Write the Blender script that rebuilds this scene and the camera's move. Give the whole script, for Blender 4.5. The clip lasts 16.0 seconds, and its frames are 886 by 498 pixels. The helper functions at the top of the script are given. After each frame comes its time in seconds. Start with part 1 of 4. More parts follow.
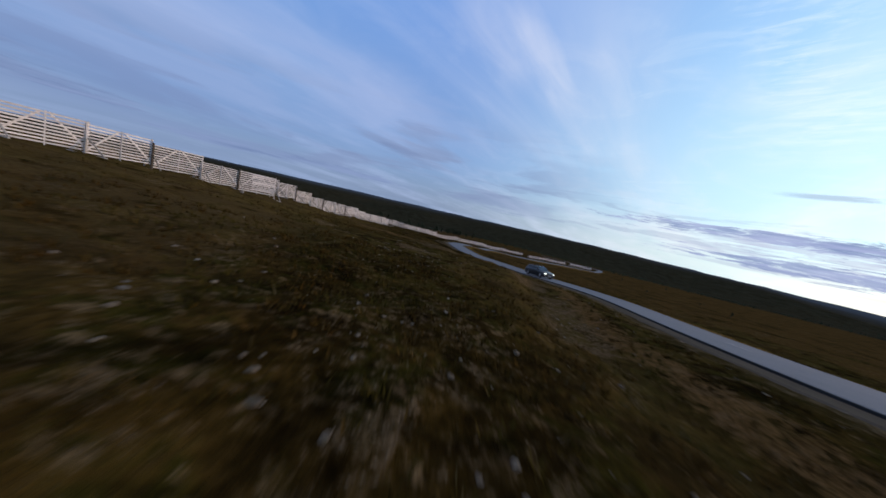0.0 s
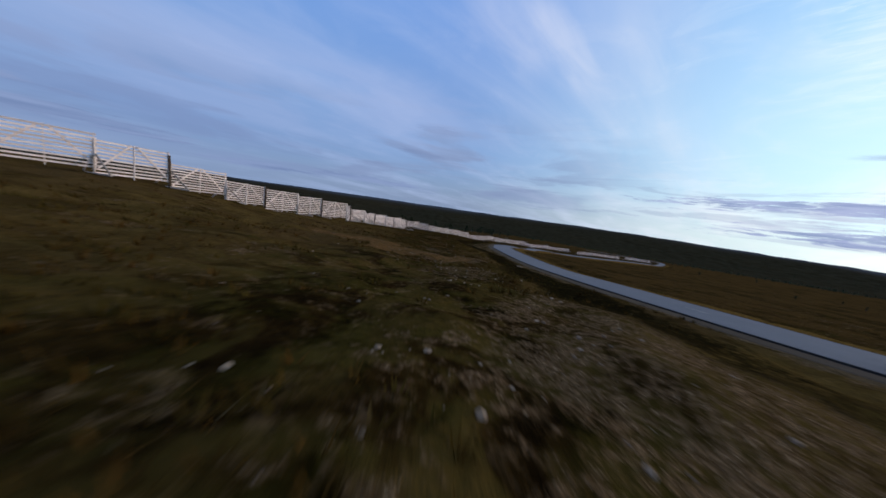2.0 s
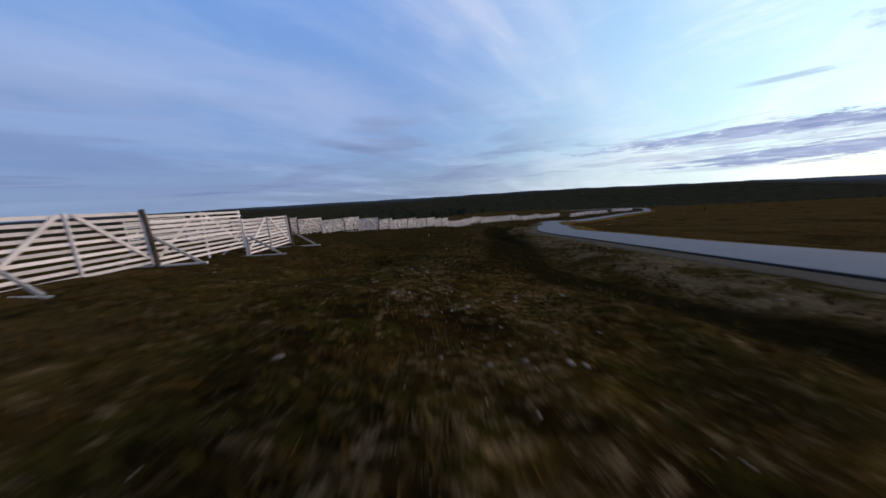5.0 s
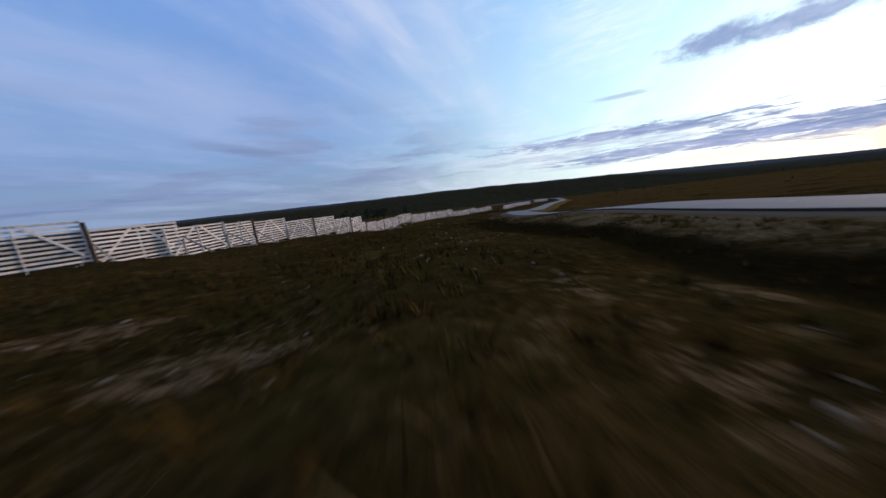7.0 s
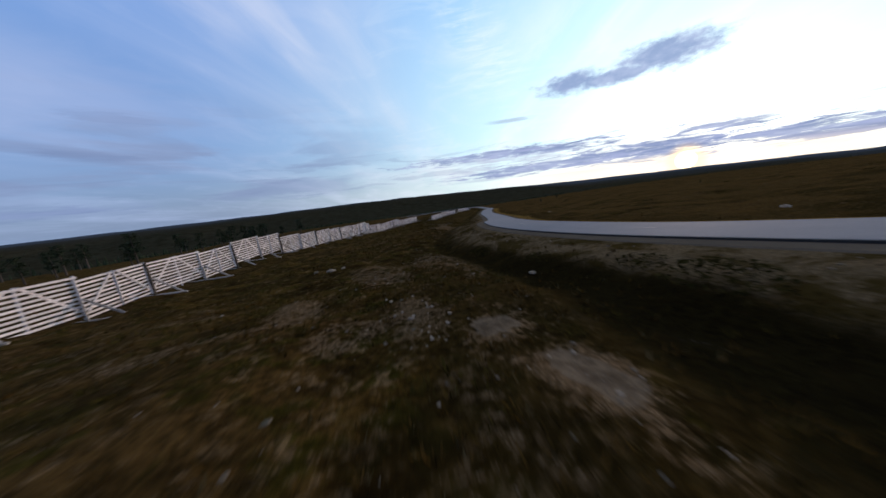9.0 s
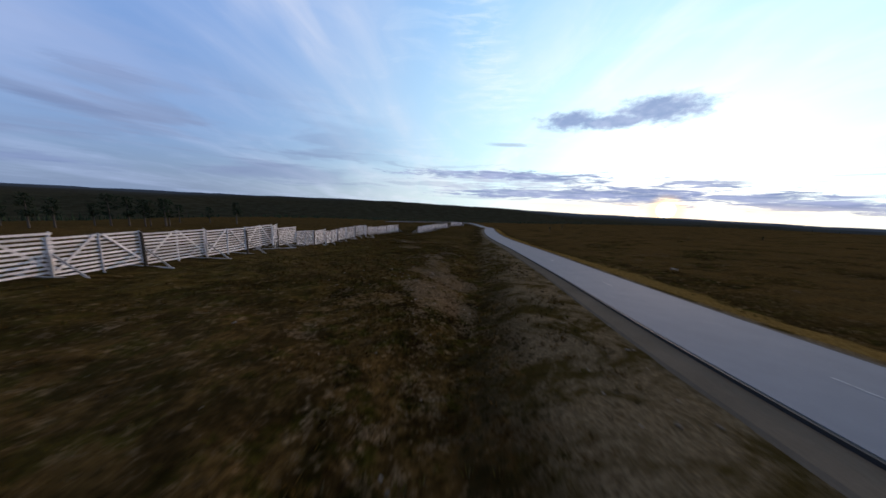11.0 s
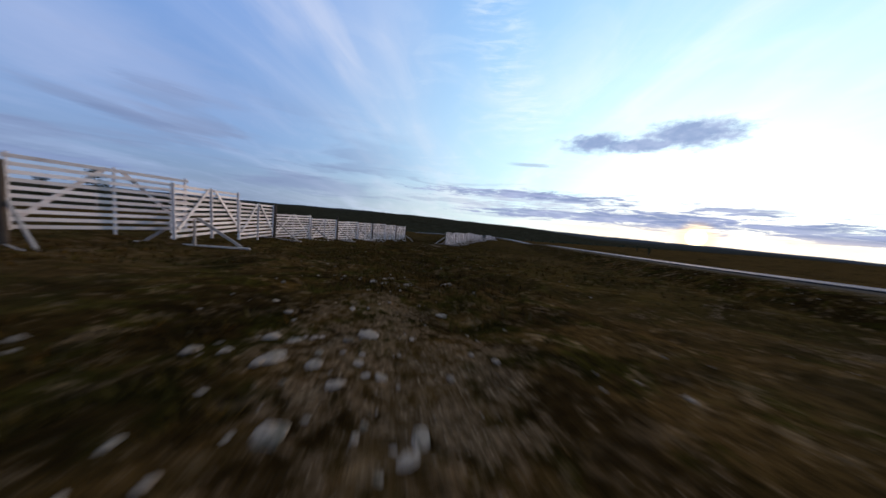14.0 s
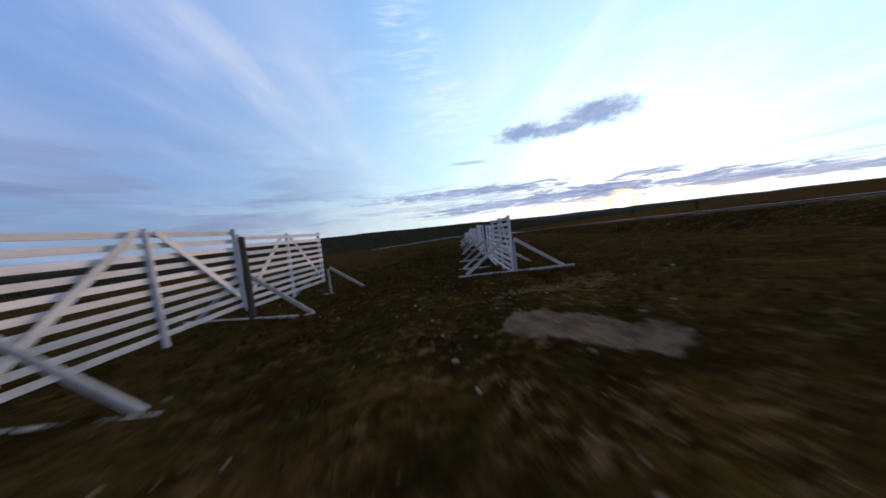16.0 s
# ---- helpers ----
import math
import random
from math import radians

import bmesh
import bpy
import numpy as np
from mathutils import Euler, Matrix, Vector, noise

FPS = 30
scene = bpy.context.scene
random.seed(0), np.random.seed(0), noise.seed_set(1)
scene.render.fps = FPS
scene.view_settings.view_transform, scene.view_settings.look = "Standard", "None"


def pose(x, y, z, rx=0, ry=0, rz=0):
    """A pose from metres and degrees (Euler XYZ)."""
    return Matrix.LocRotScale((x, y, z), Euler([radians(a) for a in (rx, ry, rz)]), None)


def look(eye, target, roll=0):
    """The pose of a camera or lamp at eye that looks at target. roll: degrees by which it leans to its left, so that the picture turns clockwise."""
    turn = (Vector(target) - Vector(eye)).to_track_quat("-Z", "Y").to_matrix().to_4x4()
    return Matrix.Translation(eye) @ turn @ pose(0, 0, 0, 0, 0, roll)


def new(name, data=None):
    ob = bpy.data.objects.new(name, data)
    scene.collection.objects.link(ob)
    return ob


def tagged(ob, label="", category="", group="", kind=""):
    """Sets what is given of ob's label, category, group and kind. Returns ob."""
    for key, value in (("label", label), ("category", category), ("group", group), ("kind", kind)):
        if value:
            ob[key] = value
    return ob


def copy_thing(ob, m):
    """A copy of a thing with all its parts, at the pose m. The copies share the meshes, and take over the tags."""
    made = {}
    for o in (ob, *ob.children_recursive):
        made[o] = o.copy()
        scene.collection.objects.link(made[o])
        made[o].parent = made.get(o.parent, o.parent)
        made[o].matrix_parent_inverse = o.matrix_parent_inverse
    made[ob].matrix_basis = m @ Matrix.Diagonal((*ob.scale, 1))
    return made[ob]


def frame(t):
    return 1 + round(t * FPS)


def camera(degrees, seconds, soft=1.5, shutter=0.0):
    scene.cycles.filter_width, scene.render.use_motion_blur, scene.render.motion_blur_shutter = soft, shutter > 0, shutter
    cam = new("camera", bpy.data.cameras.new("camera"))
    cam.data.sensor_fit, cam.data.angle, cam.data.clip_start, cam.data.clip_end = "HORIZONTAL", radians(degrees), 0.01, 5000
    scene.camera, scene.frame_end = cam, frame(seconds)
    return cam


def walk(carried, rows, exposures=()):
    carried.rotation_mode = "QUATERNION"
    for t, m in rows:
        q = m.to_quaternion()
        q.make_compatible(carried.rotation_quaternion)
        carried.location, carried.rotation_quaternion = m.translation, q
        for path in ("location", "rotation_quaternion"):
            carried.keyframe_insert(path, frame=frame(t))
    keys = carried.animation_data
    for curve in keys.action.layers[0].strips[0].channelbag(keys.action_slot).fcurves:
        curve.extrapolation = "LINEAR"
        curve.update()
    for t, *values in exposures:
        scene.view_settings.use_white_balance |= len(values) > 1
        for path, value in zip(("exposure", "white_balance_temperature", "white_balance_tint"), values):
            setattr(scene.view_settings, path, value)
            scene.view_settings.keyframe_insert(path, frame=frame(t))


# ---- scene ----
# ---------------------------------------------------------------- camera
FOV = 117.0
PATH = [
    (0.0, 0.00, 0.00, 2.20, 15.47, -7.99, 12.95),
    (0.5, -2.56, 7.61, 1.92, 19.18, -8.80, 14.27),
    (1.0, -5.18, 14.38, 1.31, 21.48, -9.23, 13.33),
    (1.5, -7.93, 20.26, 0.40, 21.68, -9.18, 11.01),
    (2.0, -10.67, 26.36, -0.47, 21.50, -8.89, 8.07),
    (2.5, -13.82, 33.08, -1.30, 21.03, -8.70, 5.52),
    (3.0, -17.18, 40.49, -2.11, 20.33, -9.03, 3.33),
    (3.5, -20.67, 48.08, -2.81, 19.46, -9.47, 1.28),
    (4.0, -24.26, 56.00, -3.39, 18.19, -10.04, -0.52),
    (4.5, -27.69, 64.13, -3.97, 16.36, -10.62, -2.07),
    (5.0, -30.72, 72.37, -4.65, 13.83, -11.09, -3.37),
    (5.5, -33.10, 80.61, -5.56, 10.47, -11.32, -4.42),
    (6.0, -35.06, 88.82, -6.62, 6.63, -11.40, -5.36),
    (6.5, -36.65, 97.41, -7.71, 2.20, -11.54, -6.25),
    (7.0, -37.60, 105.40, -8.54, -2.91, -12.00, -6.28),
    (7.5, -37.74, 113.84, -9.24, -8.02, -12.32, -6.16),
    (8.0, -37.38, 122.83, -9.91, -13.04, -12.30, -6.27),
    (8.5, -36.31, 132.25, -10.56, -17.43, -12.04, -6.64),
    (9.0, -34.47, 141.28, -10.93, -20.86, -11.55, -6.70),
    (9.5, -32.26, 149.87, -11.22, -23.58, -11.04, -5.98),
    (10.0, -29.43, 157.77, -11.46, -24.98, -10.48, -3.93),
    (10.5, -26.21, 165.30, -11.77, -25.20, -9.94, -0.89),
    (11.0, -22.79, 172.80, -12.27, -24.36, -9.45, 2.80),
    (11.5, -19.39, 180.57, -13.09, -22.60, -9.04, 6.79),
    (12.0, -16.06, 188.60, -14.12, -20.44, -8.70, 10.81),
    (12.5, -13.13, 196.67, -15.41, -18.93, -8.33, 12.08),
    (13.0, -10.68, 205.26, -16.64, -18.60, -7.85, 10.89),
    (13.5, -8.81, 214.31, -17.80, -19.31, -7.11, 8.30),
    (14.0, -7.19, 223.42, -18.70, -20.50, -6.37, 5.34),
    (14.5, -5.44, 232.43, -19.39, -22.16, -5.90, 2.18),
    (15.0, -3.32, 241.35, -19.93, -24.24, -5.47, -1.17),
    (15.5, -0.75, 250.18, -20.61, -26.52, -4.94, -4.96),
    (16.0, 2.26, 259.10, -21.06, -29.00, -4.99, -6.56),
]


def rig(x, y, z, yaw, pitch, roll):
    return pose(x, y, z, 0, 0, yaw) @ pose(0, 0, 0, 90 + pitch, 0, 0) @ pose(0, 0, 0, 0, 0, roll)


cam = camera(FOV, 16.0, soft=1.6, shutter=0.19)
walk(cam, [(t, rig(*p)) for t, *p in PATH])

# ---------------------------------------------------------------- world and light
SUN_AZ, SUN_EL = 63.0, 0.72          # degrees clockwise from +y, above the horizon


class Nodes:
    """Short way to write a node tree."""

    def __init__(self, tree):
        self.t = tree
        tree.nodes.clear()

    def add(self, kind, props=(), **sockets):
        n = self.t.nodes.new(kind)
        for key, value in dict(props).items():
            setattr(n, key, value)
        for key, value in sockets.items():
            s = n.inputs[int(key[1:])] if key[0] == "i" and key[1:].isdigit() else n.inputs[key]
            if isinstance(value, bpy.types.NodeSocket):
                self.t.links.new(value, s)
            else:
                s.default_value = value
        return n

    def math(self, op, a, b=0.0, c=0.0, clamp=False):
        return self.add("ShaderNodeMath", {"operation": op, "use_clamp": clamp}, i0=a, i1=b, i2=c).outputs[0]

    def mix(self, fac, a, b, blend="MIX"):
        n = self.add("ShaderNodeMix", {"data_type": "RGBA", "blend_type": blend})
        for idx, value in ((0, fac), (6, a), (7, b)):
            if isinstance(value, bpy.types.NodeSocket):
                self.t.links.new(value, n.inputs[idx])
            else:
                n.inputs[idx].default_value = value if idx == 0 else (*value[:3], 1)
        return n.outputs[2]

    def ramp(self, fac, lo, hi):
        return self.add("ShaderNodeMapRange", {"interpolation_type": "SMOOTHSTEP"}, i0=fac, i1=lo, i2=hi).outputs[0]

    def noise(self, vec, scale, detail=4.0, rough=0.55, dist=0.0):
        n = self.add("ShaderNodeTexNoise", {}, Vector=vec, Scale=scale, Detail=detail, Roughness=rough, Distortion=dist)
        return n.outputs[0]

    def vec(self, x, y, z=0.0):
        return self.add("ShaderNodeCombineXYZ", {}, i0=x, i1=y, i2=z).outputs[0]


def build_world():
    w = bpy.data.worlds.new("world")
    scene.world = w
    w.use_nodes = True
    n = Nodes(w.node_tree)
    d = n.add("ShaderNodeTexCoord").outputs["Generated"]
    s = n.add("ShaderNodeSeparateXYZ", {}, i0=d)
    x, y, z = s.outputs
    el = n.math("MULTIPLY", n.math("ARCSINE", z), 57.2958)
    az = n.math("MULTIPLY", n.math("ARCTAN2", x, y), 57.2958)
    a, e = radians(SUN_AZ), radians(SUN_EL)
    sun = (math.sin(a) * math.cos(e), math.cos(a) * math.cos(e), math.sin(e))
    dot = n.add("ShaderNodeVectorMath", {"operation": "DOT_PRODUCT"}, i0=d, i1=sun).outputs["Value"]
    dot = n.math("MAXIMUM", dot, 0.0)
    sky = n.add("ShaderNodeTexSky", {"sky_type": "NISHITA", "sun_disc": False, "sun_elevation": radians(4.0),
                                     "sun_rotation": a, "air_density": 1.0, "dust_density": 0.6, "ozone_density": 2.0}).outputs[0]
    sky = n.mix(1.0, sky, (SKY_K, SKY_K, SKY_K * 1.05), "MULTIPLY")
    # the even blue of a high evening sky
    hazy = n.mix(n.ramp(az, -25.0, 30.0), (0.25, 0.36, 0.58), (0.45, 0.54, 0.74))
    low = n.mix(n.ramp(el, 0.0, 12.0), hazy, n.mix(n.ramp(az, -25.0, 30.0), (0.27, 0.44, 0.80), (0.38, 0.56, 0.90)))
    base = n.mix(n.ramp(el, 8.0, 40.0), low, (0.19, 0.40, 0.92))
    # bright half round the sun
    g1 = n.math("POWER", dot, 2.2)
    g2 = n.math("POWER", dot, 26.0)
    base = n.mix(1.0, base, n.mix(g1, (0, 0, 0), (0.58, 0.84, 0.68)), "ADD")
    base = n.mix(1.0, base, n.mix(g2, (0, 0, 0), (0.70, 0.62, 0.45)), "ADD")
    base = n.mix(0.8, sky, base)
    # high cirrus, drawn out towards one side
    up = n.math("ADD", n.math("MAXIMUM", z, 0.0), 0.12)
    px, py = n.math("DIVIDE", x, up), n.math("DIVIDE", y, up)
    b = radians(24)
    lengthwise = n.math("ADD", n.math("MULTIPLY", px, math.sin(b)), n.math("MULTIPLY", py, math.cos(b)))
    across = n.math("SUBTRACT", n.math("MULTIPLY", px, math.cos(b)), n.math("MULTIPLY", py, math.sin(b)))
    cv = n.vec(n.math("MULTIPLY", lengthwise, 0.30), across)
    c1 = n.ramp(n.noise(cv, 1.0, 7.0, 0.52, 0.5), 0.40, 0.70)
    c2 = n.ramp(n.noise(n.vec(n.math("MULTIPLY", lengthwise, 0.7), across, 4.0), 2.2, 6.0, 0.62, 0.8), 0.45, 0.75)
    veil = n.math("MULTIPLY", n.math("ADD", n.math("MULTIPLY", c1, 0.75), n.math("MULTIPLY", c2, 0.3)), 0.85, clamp=True)
    near_sun = n.math("POWER", dot, 1.8)
    veil_col = n.mix(near_sun, (0.46, 0.57, 0.86), (1.2, 1.22, 1.14))
    veil = n.math("MULTIPLY", veil, n.math("ADD", 0.6, n.math("MULTIPLY", near_sun, 0.4)))
    col = n.mix(veil, base, veil_col)
    # small rippled cloudlets high on the bright side
    rip = n.ramp(n.noise(n.vec(n.math("MULTIPLY", lengthwise, 2.4), n.math("MULTIPLY", across, 1.1), 9.0), 3.0, 5.0, 0.6, 0.6), 0.50, 0.68)
    rip = n.math("MULTIPLY", n.math("MULTIPLY", rip, n.ramp(n.noise(n.vec(across, lengthwise, 3.0), 0.7, 3.0), 0.42, 0.62)), n.math("MULTIPLY", n.ramp(near_sun, 0.15, 0.6), n.ramp(el, 7.0, 16.0)))
    col = n.mix(n.math("MULTIPLY", rip, 0.16), col, (1.12, 1.15, 1.1))
    # broad soft grey bands low down, away from the sunset
    bv = n.vec(n.math("MULTIPLY", az, 0.022), n.math("MULTIPLY", el, 0.15), 6.0)
    bands = n.math("MULTIPLY", n.ramp(n.noise(bv, 1.5, 6.0, 0.55, 0.4), 0.47, 0.60), n.math("MULTIPLY", n.ramp(el, 1.0, 4.0), n.ramp(el, 20.0, 8.0)))
    bands = n.math("MULTIPLY", bands, n.ramp(az, 25.0, -20.0))
    col = n.mix(n.math("MULTIPLY", bands, 0.8), col, (0.24, 0.31, 0.51))
    # low streaks of grey cloud
    sv = n.vec(n.math("MULTIPLY", az, 0.045), n.math("MULTIPLY", el, 0.42), 2.0)
    st = n.ramp(n.noise(sv, 1.4, 8.0, 0.6, 0.5), 0.53, 0.61)
    st = n.math("MULTIPLY", st, n.math("MULTIPLY", n.ramp(el, 0.6, 2.0), n.ramp(el, 11.0, 6.0)))
    st = n.math("MULTIPLY", st, n.ramp(az, 82.0, 66.0))
    col = n.mix(n.math("MULTIPLY", st, 0.3), col, n.mix(near_sun, (0.20, 0.27, 0.46), (0.30, 0.34, 0.54)))
    # broad lavender veil away from the sunset
    pale = n.math("MULTIPLY", n.ramp(az, 0.0, -30.0), n.math("MULTIPLY", n.ramp(el, 7.0, 13.0), n.ramp(el, 26.0, 17.0)))
    pale = n.math("MULTIPLY", pale, n.ramp(n.noise(n.vec(n.math("MULTIPLY", az, 0.03), n.math("MULTIPLY", el, 0.10), 8.0), 1.6, 4.0, 0.5, 0.4), 0.34, 0.60))
    col = n.mix(n.math("MULTIPLY", pale, 0.30), col, (0.44, 0.51, 0.78))
    gloom = n.math("MULTIPLY", n.ramp(az, -18.0, -72.0), n.ramp(el, 20.0, 5.0))
    col = n.mix(n.math("MULTIPLY", gloom, 0.6), col, n.mix(n.ramp(el, 1.0, 9.0), (0.22, 0.32, 0.54), (0.17, 0.28, 0.56)))
    # feathers of cirrus, each drawn out along a line: middle, slope angle, half length, half width
    for a0, e0, turn, half, wide, amount in ((-4.5, 28.6, -36.0, 13.0, 2.3, 0.40), (-15.0, 30.5, -30.0, 12.0, 3.2, 0.28), (8.0, 27.0, -50.0, 9.0, 2.4, 0.16)):
        c, sn = math.cos(radians(turn)), math.sin(radians(turn))
        fa, fe = n.math("SUBTRACT", az, a0), n.math("SUBTRACT", el, e0)
        fu = n.math("ADD", n.math("MULTIPLY", fa, c), n.math("MULTIPLY", fe, sn))
        fv = n.math("SUBTRACT", n.math("MULTIPLY", fe, c), n.math("MULTIPLY", fa, sn))
        fray = n.noise(n.vec(n.math("MULTIPLY", fu, 0.05), n.math("MULTIPLY", fv, 0.22), a0), 1.6, 5.0, 0.55, 0.5)
        body = n.ramp(n.math("ADD", n.math("ABSOLUTE", fv), n.math("MULTIPLY", n.math("SUBTRACT", fray, 0.5), 7.0)), wide * 1.7, -wide * 0.4)
        body = n.math("MULTIPLY", body, n.ramp(n.math("ABSOLUTE", fu), half, half * 0.4))
        col = n.mix(n.math("MULTIPLY", body, amount), col, n.mix(near_sun, (0.70, 0.74, 0.92), (0.98, 1.05, 1.05)))
    # a ladder of ripples on the bright side
    ra = n.math("SUBTRACT", az, n.add("ShaderNodeMapRange", {}, i0=el, i1=18.0, i2=36.0, i3=35.0, i4=26.0).outputs[0])
    rung = n.ramp(n.noise(n.vec(n.math("MULTIPLY", az, 0.12), n.math("MULTIPLY", el, 0.75), 12.0), 1.3, 5.0, 0.62, 0.7), 0.38, 0.80)
    rung = n.math("MULTIPLY", n.math("MULTIPLY", rung, n.ramp(n.math("ABSOLUTE", ra), 8.0, 1.5)), n.math("MULTIPLY", n.ramp(el, 13.0, 20.0), n.ramp(el, 46.0, 36.0)))
    col = n.mix(n.math("MULTIPLY", rung, 0.36), col, (1.12, 1.16, 1.12))
    # fine level striping low towards the sunset
    fine_v = n.vec(n.math("MULTIPLY", az, 0.05), n.math("MULTIPLY", el, 1.0), 3.0)
    stripe = n.ramp(n.noise(fine_v, 1.5, 6.0, 0.62, 0.3), 0.50, 0.64)
    stripe = n.math("MULTIPLY", n.math("MULTIPLY", stripe, n.ramp(az, 16.0, 34.0)), n.math("MULTIPLY", n.ramp(el, 0.4, 1.4), n.ramp(el, 7.0, 5.0)))
    col = n.mix(n.math("MULTIPLY", stripe, 0.45), col, (0.40, 0.45, 0.66))
    wash = n.math("MULTIPLY", n.math("MULTIPLY", n.ramp(az, 12.0, 32.0), n.ramp(az, 62.0, 46.0)), n.math("MULTIPLY", n.ramp(el, 1.2, 3.2), n.ramp(el, 7.2, 5.6)))
    wash = n.math("MULTIPLY", wash, n.ramp(n.noise(n.vec(n.math("MULTIPLY", az, 0.10), n.math("MULTIPLY", el, 0.9), 5.0), 1.5, 6.0, 0.65, 0.4), 0.40, 0.60))
    col = n.mix(n.math("MULTIPLY", wash, 0.55), col, (0.52, 0.54, 0.74))
    # single clouds: middle (azimuth, elevation), half size both ways, rise over the half length
    tear = n.math("MULTIPLY", n.math("SUBTRACT", n.noise(n.vec(n.math("MULTIPLY", az, 0.14), n.math("MULTIPLY", el, 1.25), 0.5), 1.5, 8.0, 0.68, 0.8), 0.5), 4.6)
    shade = n.mix(n.ramp(n.noise(n.vec(n.math("MULTIPLY", az, 0.1), el, 7.0), 1.6, 5.0), 0.35, 0.65), (0.24, 0.31, 0.54), (0.40, 0.46, 0.72))
    dusk = n.mix(n.ramp(n.noise(n.vec(n.math("MULTIPLY", az, 0.06), el, 7.0), 1.2, 5.0), 0.35, 0.65), (0.17, 0.24, 0.44), (0.25, 0.33, 0.56))

    def cloud(a0, e0, ha, he, rise, rough):
        da = n.math("DIVIDE", n.math("SUBTRACT", az, a0), ha)
        de = n.math("DIVIDE", n.math("SUBTRACT", n.math("SUBTRACT", el, e0), n.math("MULTIPLY", da, rise)), he)
        r = n.math("SQRT", n.math("ADD", n.math("MULTIPLY", da, da), n.math("MULTIPLY", de, de)))
        return n.ramp(n.math("ADD", r, n.math("MULTIPLY", tear, rough)), 1.3, 0.45)

    for spot in ((-78.0, 4.7, 12.0, 0.9, -0.25), (-70.0, 3.9, 5.0, 0.4, -0.1), (-86.0, 7.4, 10.0, 0.6, -0.4), (-57.0, 2.5, 7.5, 0.55, 0.0), (-39.0, 3.1, 13.0, 0.65, 0.05),
                 (36.5, 11.8, 4.0, 0.4, -0.1), (-25.5, 14.3, 4.5, 0.8, -0.2), (-28.5, 9.7, 4.5, 0.7, -0.3)):
        col = n.mix(n.math("MULTIPLY", cloud(*spot, 0.5), 0.8 if spot[0] < -30 else 0.45), col, dusk)
    for spot in ((33.0, 6.2, 16.0, 0.75, 0.2), (44.0, 5.8, 10.0, 0.7, -0.4), (47.0, 2.9, 18.0, 1.0, 0.3), (60.0, 3.0, 13.0, 1.45, 0.0), (73.0, 2.5, 11.0, 1.1, -0.5),
                 (66.5, 4.9, 7.5, 0.55, -0.7), (82.0, 1.7, 9.0, 0.6, -0.3), (35.0, 2.1, 7.0, 0.35, 0.0)):
        col = n.mix(n.math("MULTIPLY", cloud(*spot, 1.1), 0.9), col, shade)
    # one dark cloud of two lobes above the sunset
    tear = n.math("MULTIPLY", n.math("SUBTRACT", n.noise(n.vec(az, n.math("MULTIPLY", el, 2.0), 0.0), 0.30, 7.0, 0.66), 0.5), 2.6)
    lobe = n.math("MAXIMUM", cloud(47.6, 15.6, 5.6, 1.6, -0.1, 0.8), n.math("MAXIMUM", cloud(54.5, 15.0, 6.0, 1.2, 0.0, 0.8), cloud(60.0, 16.0, 6.6, 2.1, -0.1, 0.8)))
    col = n.mix(n.math("MULTIPLY", lobe, 0.9), col, n.mix(n.ramp(n.noise(n.vec(az, n.math("MULTIPLY", el, 2.0), 4.0), 0.35, 4.0), 0.35, 0.65), (0.25, 0.34, 0.60), (0.40, 0.48, 0.74)))
    # unseen neutral veil overhead, added to make the light on the ground less blue
    col = n.mix(n.math("MULTIPLY", n.ramp(el, 42.0, 58.0), 0.9), col, (0.60, 0.57, 0.56))
    # the strip under the bank glows warm
    warm = n.math("MULTIPLY", n.ramp(el, 2.4, 0.7), n.math("MULTIPLY", n.ramp(az, 30.0, 52.0), n.ramp(az, 90.0, 74.0)))
    col = n.mix(n.math("MULTIPLY", warm, 0.6), col, (1.0, 0.86, 0.74))
    # the sun itself, half sunk, with the warm sky close round it
    halo = n.ramp(n.math("ARCCOSINE", n.math("MINIMUM", dot, 1.0)), radians(3.0), radians(0.4))
    col = n.mix(n.math("MULTIPLY", halo, 0.9), col, n.mix(halo, (1.05, 0.66, 0.32), (2.4, 1.8, 0.9)))
    disc = n.ramp(n.math("ARCCOSINE", n.math("MINIMUM", dot, 1.0)), radians(1.4), radians(0.5))
    col = n.mix(1.0, col, n.mix(disc, (0, 0, 0), (10.0, 8.5, 6.0)), "ADD")
    bg = n.add("ShaderNodeBackground", {}, Color=col, Strength=1.0)
    n.add("ShaderNodeOutputWorld", {}, Surface=bg.outputs[0])


SKY_K = 0.12
build_world()
lamp = bpy.data.lights.new("sun", "SUN")
lamp.energy, lamp.angle, lamp.color = 1.7, radians(1.5), (1.0, 0.73, 0.57)
lamp_ob = new("sun", lamp)
lamp_ob.matrix_world = look((0, 0, 0), (-math.sin(radians(SUN_AZ)), -math.cos(radians(SUN_AZ)), -math.tan(radians(2.0))))
scene.view_settings.exposure = 0.0

# ---------------------------------------------------------------- lie of the land
RNG = np.random.default_rng(7)
HASH = RNG.random((256, 256))


def value_noise(x, y):
    """Smooth noise, -1 to 1, one cell a unit."""
    xi, yi = np.floor(x).astype(int), np.floor(y).astype(int)
    u, v = x - xi, y - yi
    u, v = u * u * (3 - 2 * u), v * v * (3 - 2 * v)
    h = lambda a, b: HASH[a % 256, b % 256]
    top = h(xi, yi) * (1 - u) + h(xi + 1, yi) * u
    low = h(xi, yi + 1) * (1 - u) + h(xi + 1, yi + 1) * u
    return 2 * (top * (1 - v) + low * v) - 1


def smooth(x, a, b):
    u = np.clip((x - a) / (b - a), 0, 1)
    return u * u * (3 - 2 * u)


